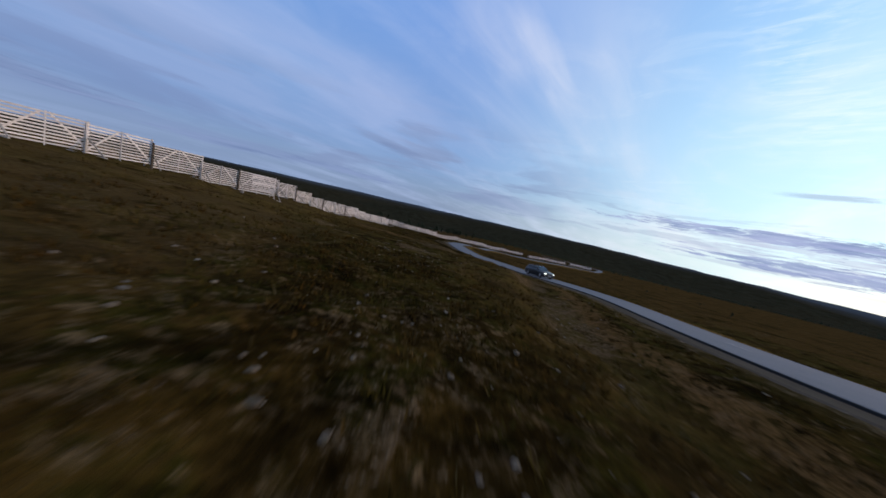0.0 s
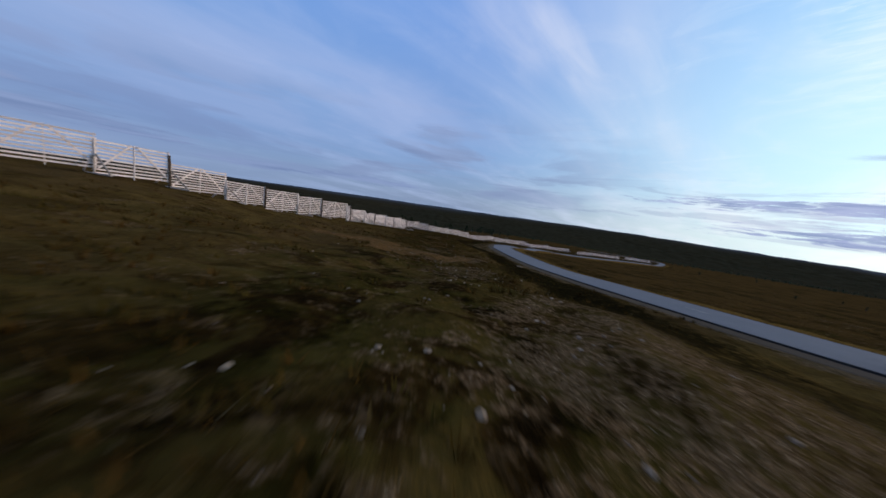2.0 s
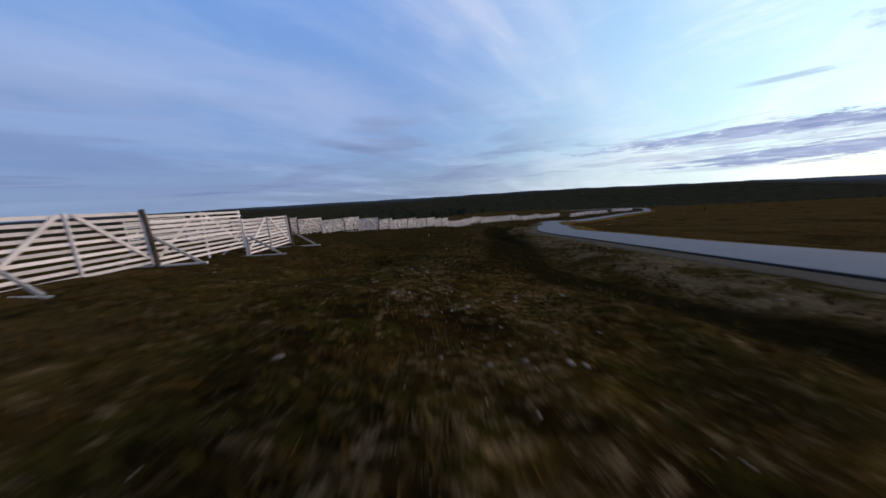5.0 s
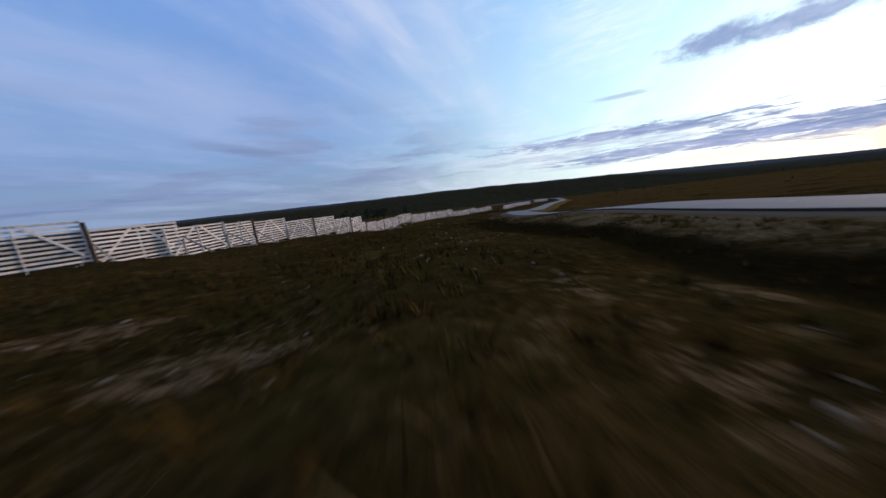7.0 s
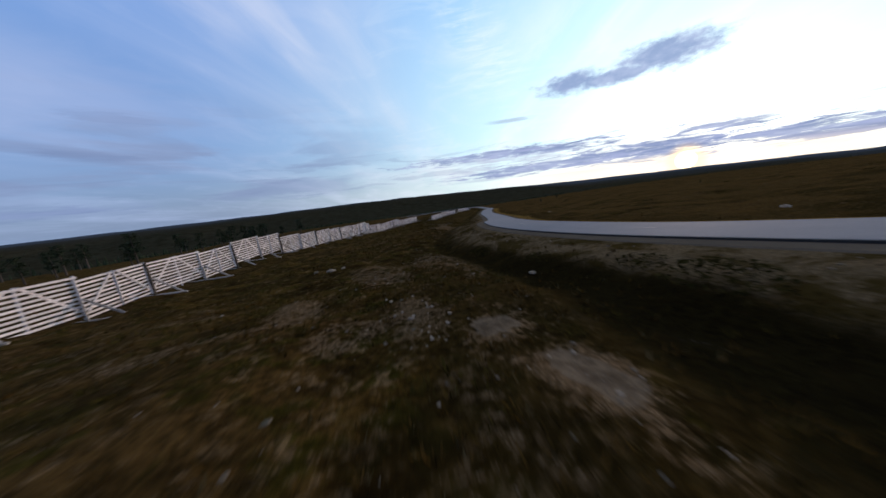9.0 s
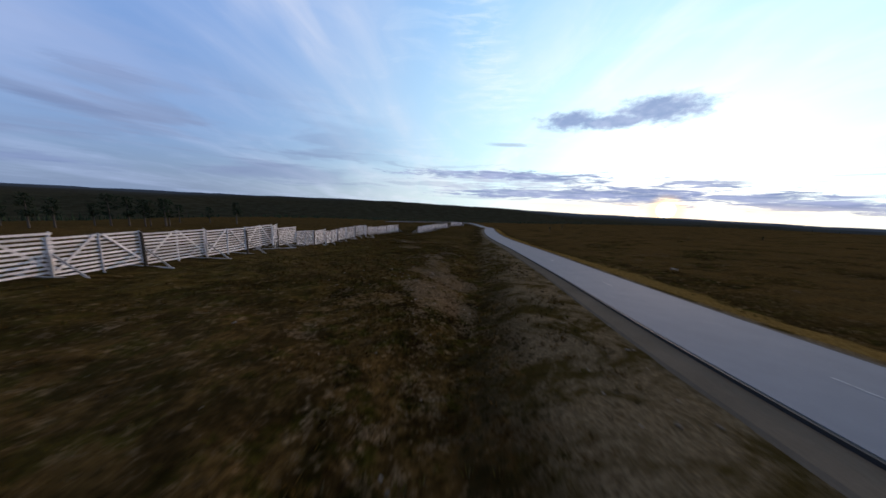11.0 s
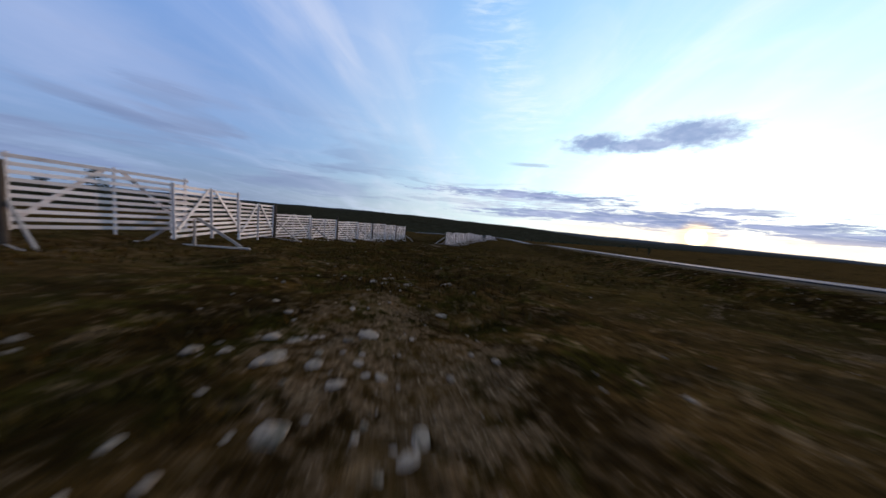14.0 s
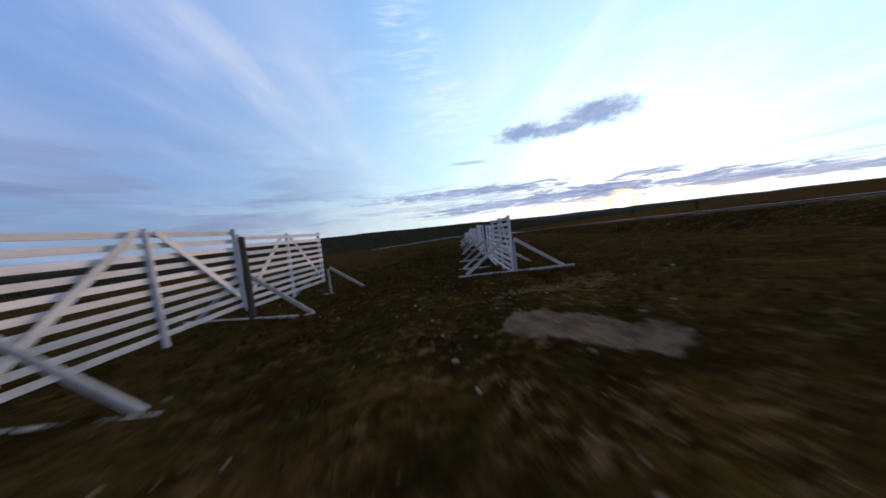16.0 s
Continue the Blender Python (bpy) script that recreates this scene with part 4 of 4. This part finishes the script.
def tuft_stuff(name, count, reach, height, seed, mat, label, blades=9):
    """Tufts of short blades, as one mesh."""
    rng = np.random.default_rng(seed)
    x, y = beside_path(rng, count, reach)
    dist, _ = near_road(x, y)
    spread = value_noise(x / 5 + 2, y / 5) + 0.5 * value_noise(x / 1.8, y / 1.8)
    keep = (np.abs(dist) > 4.2) & (spread > -0.2 + rng.normal(0, 0.2, len(x))) & (bare_patches(x, y) + sand_patches(x, y) < 0.6)
    keep &= ~in_ditch(x, y, dist) | (rng.random(len(x)) < 0.25)
    x, y = x[keep], y[keep]
    z = ground_z(x, y)
    n = len(x)
    a = rng.uniform(0, 6.283, (n, blades))
    r0 = rng.uniform(0.0, 0.10, (n, blades))
    lean = rng.uniform(0.03, 0.16, (n, blades))
    h = height * rng.uniform(0.4, 1.0, (n, blades)) * rng.uniform(0.5, 1.3, (n, 1))
    w = rng.uniform(0.008, 0.022, (n, blades))
    cx, cy = x[:, None] + np.cos(a) * r0, y[:, None] + np.sin(a) * r0
    tx, ty = cx + np.cos(a) * lean, cy + np.sin(a) * lean
    sx, sy = -np.sin(a) * w, np.cos(a) * w
    z0 = np.broadcast_to(z[:, None] - 0.03, cx.shape)
    v = np.stack([np.stack([cx - sx, cy - sy, z0], -1), np.stack([cx + sx, cy + sy, z0], -1), np.stack([tx, ty, z[:, None] + h], -1)], 2).reshape(-1, 3)
    f = np.arange(len(v)).reshape(-1, 3)
    me = bpy.data.meshes.new(name)
    me.from_pydata(v.tolist(), [], f.tolist())
    me.materials.append(mat)
    tagged(new(name, me), label, "heather", kind="stuff")


tuft_stuff("heather", 68000, 7.5, 0.16, 3, MAT_HEATHER, "low brown heather and moss tufts covering the moor")


# ---------------------------------------------------------------- trees
def needle_material():
    m, n = material("needles")
    g = n.add("ShaderNodeNewGeometry")
    col = n.mix(g.outputs["Random Per Island"], (0.010, 0.016, 0.008), (0.030, 0.040, 0.018))
    finish(n, col, 0.9, spec=0.1)
    return m


MAT_NEEDLE = needle_material()
MAT_BARK = wood_material("bark", (0.05, 0.04, 0.032), (0.11, 0.085, 0.065), (0.04, 0.035, 0.03))


def pine_meshes(seed, h):
    rnd = random.Random(seed)
    trunk = link_bm("trunk", log((0, 0, -0.3), (rnd.uniform(-0.2, 0.2), rnd.uniform(-0.2, 0.2), h * 0.95), 0.03 * h, 0.006 * h, 7, seed), MAT_BARK)
    verts, faces = [], []
    for k in range(int(34 + 2 * h)):
        u = rnd.uniform(0.28, 1.0) ** 0.85
        reach = h * (0.04 + 0.16 * math.sqrt(max(0.0, 1 - ((u - 0.62) / 0.42) ** 2))) * rnd.uniform(0.45, 1.25)
        a = rnd.uniform(0, 6.28)
        z = h * u
        for tip in (0.45, 0.75, 1.0):
            hub = Vector((math.cos(a) * reach * tip, math.sin(a) * reach * tip, z + reach * (tip - 0.6) * rnd.uniform(-0.2, 0.5)))
            for j in range(12):
                c = hub + Vector((rnd.gauss(0, 1), rnd.gauss(0, 1), rnd.gauss(0, 0.55))) * h * 0.028
                s = h * rnd.uniform(0.016, 0.038)
                i = len(verts)
                for _ in range(3):
                    verts.append(c + Vector((rnd.uniform(-1, 1), rnd.uniform(-1, 1), rnd.uniform(-0.7, 0.7))) * s)
                faces.append((i, i + 1, i + 2))
    return trunk, mesh_of("crown", verts, faces, MAT_NEEDLE)


PINES = [pine_meshes(11 + k, h) for k, h in enumerate((6.5, 8.0, 5.0, 7.0))]


def pine(k, x, y, size=1.0):
    root = new("pine_tree")
    trunk, crown = PINES[k % 4]
    part("trunk", trunk, root)
    part("crown", crown, root)
    root.matrix_basis = pose(x, y, float(ground_z(np.array([x]), np.array([y]))[0]), 0, 0, 77 * k)
    root.scale = (size, size, size)
    return tagged(root, "dark evergreen tree standing alone on the moor", "tree", "scattered trees")


PINES_NEAR = [(-63.1, 196.3, 6.5), (-64.4, 197.4, 4.8), (-76.7, 203.3, 5.1), (-78.7, 208, 6.1), (-87, 226.3, 6.6), (-76.1, 197.6, 4.6), (-72.8, 244.4, 6.7), (-66.8, 241.2, 6.6), (-65.9, 244.6, 6.2),
              (-78.1, 244.4, 6.9), (-72.1, 271.2, 8), (-68.3, 270.3, 7.2), (-65.2, 270.1, 6.8), (-66.8, 276.3, 6.9), (-61.2, 270.4, 7), (-63, 275.2, 7.3), (-76.6, 274, 5.5), (-64.3, 280.3, 7),
              (-69.9, 302.4, 6.2), (-59.4, 296.5, 5.5), (-51.1, 294.6, 7.4)]
PINES_FAR = [(-92, 232, 6), (-100, 226, 7), (-107, 247, 6), (-96, 180, 6), (-112, 196, 7), (-124, 214, 7), (-84, 262, 6), (-140, 262, 8), (-135, 240, 7),
             (96, 289, 2.9), (120, 214, 2), (62, 98, 2), (88, 160, 2), (54, 132, 1.7), (150, 330, 3.2)]
for k, (x, y, tall) in enumerate(PINES_NEAR + PINES_FAR):
    pine(k, x, y, (1.05 if y > 262 else 0.85) * tall / (6.5, 8.0, 5.0, 7.0)[k % 4])


def forest_stuff():
    """Far woods: thousands of ragged spruces in one mesh."""
    rng = np.random.default_rng(17)
    a = rng.uniform(-2.6, 2.0, 22000)
    r = 130 + 1700 * rng.random(22000) ** 1.5
    x, y = -20 + np.sin(a) * r, 150 + np.cos(a) * r
    side = x - np.interp(y, LINE_Y, LINE_X)
    lev = land(x, y)
    wood = (lev < -27 + 8 * value_noise(x / 60, y / 60)) & ((side < -150) | (y > 520) | (r > 700))
    wood &= value_noise(x / 35 + 7, y / 35) + 0.6 * value_noise(x / 12, y / 12) > -0.25
    wood &= np.abs(near_road(x, y)[0]) > 14
    x, y, lev = x[wood][:9000], y[wood][:9000], lev[wood][:9000]
    n = len(x)
    h = rng.uniform(2.5, 5.5, n)
    verts, faces = [], []
    ang = np.arange(5) * 2 * np.pi / 5
    for tier, (lo, hi, wd) in enumerate(((0.06, 0.62, 0.20), (0.36, 1.0, 0.13))):
        rr = wd * h[:, None] * rng.uniform(0.6, 1.2, (n, 5))
        ring = np.stack([x[:, None] + np.cos(ang + tier) * rr, y[:, None] + np.sin(ang + tier) * rr, (lev + h * lo)[:, None] + rng.uniform(-0.3, 0.3, (n, 5))], -1)
        tip = np.stack([x, y, lev + h * hi], -1)[:, None]
        verts.append(np.concatenate([ring, tip], 1).reshape(-1, 3))
        base = tier * n * 6 + np.arange(n)[:, None] * 6
        for j in range(5):
            faces.append(np.concatenate([base + j, base + (j + 1) % 5, base + 5], 1))
    me = bpy.data.meshes.new("far_woods")
    me.from_pydata(np.concatenate(verts).tolist(), [], np.concatenate(faces).tolist())
    me.materials.append(MAT_NEEDLE)
    tagged(new("far_woods", me), "dark spruce woods covering the far lowland", "forest", kind="stuff")


forest_stuff()


# ---------------------------------------------------------------- car
def paint_material(name, color, rough, metallic=0.0, coat=0.0):
    m, n = material(name)
    co = n.add("ShaderNodeTexCoord").outputs["Object"]
    dirt = n.ramp(n.noise(co, 2.5, 5.0, 0.6), 0.45, 0.75)
    col = n.mix(n.math("MULTIPLY", dirt, 0.25), color, (0.03, 0.027, 0.024))
    p = n.add("ShaderNodeBsdfPrincipled", {}, **{"Base Color": col, "Roughness": rough, "Metallic": metallic, "Coat Weight": coat})
    n.add("ShaderNodeOutputMaterial", {}, Surface=p.outputs[0])
    return m


MAT_PAINT = paint_material("car_paint", (0.006, 0.008, 0.010), 0.35, 0.0, 0.15)
MAT_WINDOW = paint_material("car_window", (0.01, 0.012, 0.014), 0.08)
MAT_TYRE = paint_material("tyre", (0.015, 0.015, 0.015), 0.85)
MAT_RIM = paint_material("rim", (0.45, 0.45, 0.46), 0.35, 0.9)
MAT_CHROME = paint_material("chrome", (0.6, 0.6, 0.6), 0.2, 1.0)
MAT_TRIM = paint_material("black_trim", (0.02, 0.02, 0.02), 0.6)


def lamp_material():
    m, n = material("headlight_glow")
    e = n.add("ShaderNodeEmission", {}, Color=(1.0, 0.97, 0.9, 1), Strength=2.5)
    n.add("ShaderNodeOutputMaterial", {}, Surface=e.outputs[0])
    return m


MAT_LAMP = lamp_material()


def loft(sections, mat, name, close=True):
    """A skin over cross-sections with the same number of points."""
    verts = [v for s in sections for v in s]
    k = len(sections[0])
    faces = []
    for i in range(len(sections) - 1):
        for j in range(k):
            faces.append((i * k + j, i * k + (j + 1) % k, (i + 1) * k + (j + 1) % k, (i + 1) * k + j))
    if close:
        faces += [tuple(range(k))[::-1], tuple(range((len(sections) - 1) * k, len(sections) * k))]
    bm = bmesh.new()
    bm.from_mesh(mesh_of(name, verts, faces, None))
    bmesh.ops.recalc_face_normals(bm, faces=bm.faces)
    sharp = [e for e in bm.edges if len(e.link_faces) == 2 and e.calc_face_angle() > 0.35]
    bmesh.ops.bevel(bm, geom=sharp, offset=0.05, segments=2, affect="EDGES", clamp_overlap=True)
    me = link_bm(name, bm, mat)
    me.shade_smooth()
    return me


def body_section(x, zlo, zhi, half, tuck):
    """Rounded box section across the car."""
    pts = [(-half * 0.93, zlo), (-half, zlo + 0.16), (-half, zhi - 0.22), (-half * 0.97, zhi - 0.08), (-half * tuck, zhi),
           (half * tuck, zhi), (half * 0.97, zhi - 0.08), (half, zhi - 0.22), (half, zlo + 0.16), (half * 0.93, zlo)]
    return [(x, y, z) for y, z in pts]


def wheel(parent, x, y):
    bm = bmesh.new()
    bmesh.ops.create_cone(bm, cap_ends=True, segments=28, radius1=0.33, radius2=0.33, depth=0.21)
    bmesh.ops.bevel(bm, geom=[e for e in bm.edges if abs(e.verts[0].co.z - e.verts[1].co.z) < 1e-4], offset=0.03, segments=2, affect="EDGES")
    bmesh.ops.rotate(bm, verts=bm.verts, matrix=Matrix.Rotation(math.pi / 2, 3, "X"))
    bmesh.ops.translate(bm, verts=bm.verts, vec=(x, y, 0.33))
    tyre = part("wheel", link_bm("wheel", bm, MAT_TYRE), parent, "black rubber tyre")
    out = 1 if y > 0 else -1
    bm = bmesh.new()
    bmesh.ops.create_cone(bm, cap_ends=True, segments=24, radius1=0.225, radius2=0.19, depth=0.03)
    bmesh.ops.rotate(bm, verts=bm.verts, matrix=Matrix.Rotation(-out * math.pi / 2, 3, "X"))
    bmesh.ops.translate(bm, verts=bm.verts, vec=(x, y + out * 0.105, 0.33))
    part("rim", link_bm("rim", bm, MAT_RIM), tyre, "silver alloy rim")
    for k in range(5):
        a = 2 * math.pi * k / 5
        p = (x + 0.03 * math.cos(a), y + out * 0.125, 0.33 + 0.03 * math.sin(a))
        q = (x + 0.20 * math.cos(a), y + out * 0.125, 0.33 + 0.20 * math.sin(a))
        part("spoke", link_bm("spoke", bar(p, q, 0.02, 0.05), MAT_CHROME), tyre)


def build_car(m):
    car = new("estate_car")
    # lower body; x forward
    secs = [body_section(*q) for q in ((-2.34, 0.42, 0.86, 0.74, 0.85), (-2.28, 0.26, 0.98, 0.83, 0.9), (-1.9, 0.20, 1.00, 0.89, 0.94), (-0.9, 0.18, 0.99, 0.91, 0.95), (0.3, 0.18, 0.97, 0.91, 0.95),
                                       (0.85, 0.18, 0.96, 0.91, 0.93), (1.5, 0.19, 0.88, 0.89, 0.9), (2.05, 0.22, 0.76, 0.84, 0.86), (2.28, 0.28, 0.66, 0.74, 0.82), (2.34, 0.36, 0.58, 0.64, 0.8))]
    part("body", loft(secs, MAT_PAINT, "body"), car, "dark green-black painted body")
    # cabin
    cab = [[(-2.22, -0.72, 0.95), (-2.22, 0.72, 0.95), (-2.16, 0.66, 1.10), (-2.16, -0.66, 1.10)], [(-1.95, -0.80, 0.96), (-1.95, 0.80, 0.96), (-1.88, 0.60, 1.43), (-1.88, -0.60, 1.43)],
           [(-0.8, -0.83, 0.97), (-0.8, 0.83, 0.97), (-0.8, 0.62, 1.49), (-0.8, -0.62, 1.49)], [(0.2, -0.83, 0.95), (0.2, 0.83, 0.95), (0.05, 0.60, 1.46), (0.05, -0.60, 1.46)],
           [(0.98, -0.76, 0.92), (0.98, 0.76, 0.92), (0.86, 0.66, 1.0), (0.86, -0.66, 1.0)]]
    part("cabin", loft(cab, MAT_PAINT, "cabin"), car)
    for s in (-1, 1):
        for a, b in ((-1.86, -1.12), (-1.05, -0.28), (-0.2, 0.55)):
            top = lambda x: 1.40 if x < 0 else 1.40 - 0.52 * x
            side = lambda x, z: s * (0.835 - 0.40 * (z - 0.97) + 0.008)
            lo, ta, tb = 1.0, top(a), top(b)
            v = [(a, side(a, lo), lo), (b, side(b, lo), lo), (b - 0.03, side(b, tb), tb), (a + 0.04, side(a, ta), ta)]
            v += [(p[0], p[1] - s * 0.02, p[2]) for p in v]
            part("side_window", mesh_of("side_window", v, [(0, 1, 2, 3), (7, 6, 5, 4), (0, 4, 5, 1), (1, 5, 6, 2), (2, 6, 7, 3), (3, 7, 4, 0)], MAT_WINDOW), car, "dark side window")
        mirror = bar((0.55, s * 0.90, 1.02), (0.70, s * 1.02, 1.03), 0.16, 0.12)
        part("mirror", link_bm("mirror", mirror, MAT_PAINT), car)
        part("roof_rail", link_bm("roof_rail", bar((-1.75, s * 0.58, 1.51), (-0.05, s * 0.57, 1.50), 0.03, 0.035), MAT_CHROME), car, "chrome roof rail")
        lampm = bmesh.new()
        bmesh.ops.create_uvsphere(lampm, u_segments=14, v_segments=8, radius=1)
        bmesh.ops.scale(lampm, vec=(0.14, 0.20, 0.085), verts=lampm.verts)
        bmesh.ops.translate(lampm, verts=lampm.verts, vec=(2.17, s * 0.60, 0.64))
        part("headlight", link_bm("headlight", lampm, MAT_LAMP), car, "lit white headlight")
        part("sill_trim", link_bm("sill_trim", bar((-1.1, s * 0.905, 0.26), (0.95, s * 0.905, 0.26), 0.03, 0.09), MAT_TRIM), car)
        for k, hx in enumerate((-0.95, 0.0)):
            part("door_handle", link_bm("door_handle", bar((hx, s * 0.915, 0.86), (hx + 0.18, s * 0.915, 0.86), 0.025, 0.03), MAT_CHROME), car)
    v = [(0.92, -0.70, 0.965), (0.92, 0.70, 0.965), (0.12, 0.60, 1.445), (0.12, -0.60, 1.445)]
    v = [(p[0] + 0.025, p[1], p[2] + 0.03) for p in v] + v
    part("windscreen", mesh_of("windscreen", v, [(0, 1, 2, 3), (7, 6, 5, 4), (0, 4, 5, 1), (1, 5, 6, 2), (2, 6, 7, 3), (3, 7, 4, 0)], MAT_WINDOW), car, "dark sloping windscreen")
    part("grille", link_bm("grille", bar((2.345, -0.36, 0.55), (2.345, 0.36, 0.55), 0.04, 0.14), MAT_TRIM), car)
    part("number_plate", link_bm("number_plate", bar((2.37, -0.26, 0.40), (2.37, 0.26, 0.40), 0.012, 0.11), paint_material("plate", (0.7, 0.7, 0.7), 0.5)), car)
    part("bumper", link_bm("bumper", bar((2.30, -0.70, 0.34), (2.30, 0.70, 0.34), 0.16, 0.16), MAT_TRIM), car)
    for x in (1.42, -1.38):
        for y in (-0.80, 0.80):
            wheel(car, x, y)
    car.matrix_basis = m
    return tagged(car, "dark estate car with lit headlights driving on the road", "car")


def on_road(y, side):
    """Pose on the road at y, side metres from its near edge, facing uphill."""
    i = int(np.argmin(np.abs(ROAD_FINE[:300, 1] - y)))
    d = ROAD_FINE[i + 2] - ROAD_FINE[i - 2]
    d = d / np.linalg.norm(d)
    p = ROAD_FINE[i] + np.array([d[1], -d[0]]) * (side - ROAD_W / 2)
    slope = math.degrees(math.atan2(LEVEL_FINE[i + 2] - LEVEL_FINE[i - 2], 4.0))
    return pose(p[0], p[1], LEVEL_FINE[i] + 0.05, 0, 0, math.degrees(math.atan2(-d[1], -d[0]))) @ pose(0, 0, 0, 0, slope, 0)


build_car(on_road(39.6, 1.7))


# ---------------------------------------------------------------- road marks
MAT_MARK, marks = material("worn_road_paint")
mark_pos = marks.add("ShaderNodeNewGeometry").outputs["Position"]
finish(marks, marks.mix(marks.ramp(marks.noise(mark_pos, 7.0, 5.0, 0.7), 0.42, 0.66), (0.15, 0.155, 0.17), (0.42, 0.42, 0.42)), 0.8)
REACH = np.concatenate([[0], np.cumsum(np.linalg.norm(np.diff(ROAD_FINE, axis=0), axis=1))])


def road_strip(s0, s1, lo, hi):
    """A thin painted strip on the asphalt between two distances along the road."""
    v = []
    for s in np.linspace(s0, s1, 5):
        p = np.array([np.interp(s, REACH, ROAD_FINE[:, k]) for k in (0, 1)])
        q = np.array([np.interp(s + 0.5, REACH, ROAD_FINE[:, k]) for k in (0, 1)])
        d = (q - p) / np.linalg.norm(q - p)
        z = float(np.interp(s, REACH, LEVEL_FINE))
        for o in (lo, hi):
            c = p + np.array([d[1], -d[0]]) * o
            v.append((c[0], c[1], z + 0.06 - 0.02 * abs(o) / 3 + 0.006))
    return mesh_of("lane_mark", v, [(2 * i, 2 * i + 1, 2 * i + 3, 2 * i + 2) for i in range(4)], MAT_MARK)


for k, s in enumerate(np.arange(40.0, REACH[-1] - 240, 12.0)):
    tagged(new("lane_mark", road_strip(s, s + 1.3, -0.035, 0.035)), "worn white centre line dash on the asphalt", "road marking", "centre line dashes", kind="structure")


# ---------------------------------------------------------------- single rocks, bushes and marker posts
def rock(x, y, size, seed, label, flat=1.0):
    ob = new("boulder", link_bm("boulder", stone_shape(seed, 2), MAT_STONE))
    ob.matrix_basis = pose(x, y, float(ground_z(np.array([x]), np.array([y]))[0]) + size * 0.1 * flat, 8, -6, 50 * seed)
    ob.scale = (size, size, size * flat)
    return tagged(ob, label, "boulder", "boulders")


for k, (x, y, size) in enumerate([(-35.2, 158.8, 0.65), (-36.1, 159.6, 0.42), (-34.5, 159.5, 0.36), (-13.3, 55.0, 0.6), (-5.6, 150, 0.9), (-2.6, 252.5, 0.28), (8.2, 187.0, 0.8), (-27, 150.4, 0.42)]):
    rock(x, y, size, 90 + k, "pale weathered boulder lying on the moor", 0.7)
rock(-2.2, 253.5, 0.42, 131, "flat pale slab of rock in the heather", 0.3)
rock(0.1, 251.8, 0.2, 133, "pale weathered boulder lying on the moor", 0.6)
rock(1.0, 241.9, 0.25, 120, "flat pale slab of rock in the heather", 0.25)


def bush_mesh(seed):
    rnd = random.Random(seed)
    verts, faces = [], []
    for k in range(420):
        a, r = rnd.uniform(0, 6.28), rnd.random() ** 0.6
        c = Vector((math.cos(a) * r, math.sin(a) * r, rnd.uniform(0.0, 0.55) * (1.05 - r * r)))
        s = rnd.uniform(0.05, 0.12)
        i = len(verts)
        verts += [c + Vector((rnd.uniform(-1, 1), rnd.uniform(-1, 1), rnd.uniform(-0.6, 1.0))) * s for _ in range(3)]
        faces.append((i, i + 1, i + 2))
    return mesh_of("bush", verts, faces, MAT_BUSH)


MAT_BUSH, leafy = material("bush_leaves")
finish(leafy, leafy.mix(leafy.add("ShaderNodeNewGeometry").outputs["Random Per Island"], (0.012, 0.012, 0.004), (0.040, 0.030, 0.010)), 0.95, spec=0.0)
BUSHES = [bush_mesh(k) for k in (1, 2, 3)]
for k, (x, y, size) in enumerate([(-26, 89.2, 0.95), (-25.6, 151.4, 0.8), (-26.1, 144.6, 1.3), (-25.4, 146.8, 0.9), (-30.8, 114.9, 0.6), (-27.8, 138.2, 0.7), (-30.3, 103.9, 0.9), (-29.7, 103.2, 1.2), (-29.4, 102.5, 1.1), (-31.2, 107.5, 0.5), (-31.6, 105.2, 0.6), (-31.0, 128, 0.8), (-25.6, 157, 1.0), (-14.6, 55.4, 0.9), (-12.4, 48.6, 0.9), (-17.5, 61.9, 0.8),
                                  (-10.6, 45.6, 0.8), (48, 300, 0.7), (70, 215, 1.0), (84, 190, 1.2), (60, 160, 1.0), (95, 240, 1.2), (110, 280, 1.3), (40, 120, 0.9), (40.8, 279, 0.8)]):
    if -4.0 < float(near_road(np.array([x]), np.array([y]))[0][0]) < 4.0:
        continue
    ob = new("bush", BUSHES[k % 3])
    ob.matrix_basis = pose(x, y, float(ground_z(np.array([x]), np.array([y]))[0]) - 0.03, 0, 0, 61 * k)
    ob.scale = (size, size, size * 0.6)
    tagged(ob, "low dark bush of scrub growing on the moor", "bush", "low bushes")

stick_z = float(ground_z(np.array([-39.4]), np.array([101.2]))[0])
tagged(new("wooden_stake", link_bm("wooden_stake", bar((-39.4, 101.2, stick_z - 0.1), (-39.33, 101.25, stick_z + 0.42), 0.05, 0.035), MAT_STRUT)),
       "short pale wooden stake leaning in the heather", "stake")
post_z = float(ground_z(np.array([40.2]), np.array([279.4]))[0])
tagged(new("marker_post", link_bm("marker_post", log((40.2, 279.4, post_z - 0.2), (40.2, 279.4, post_z + 1.3), 0.04, 0.035, 8, 1), MAT_LOG)),
       "thin dark wooden snow marker post beside the road", "marker post")
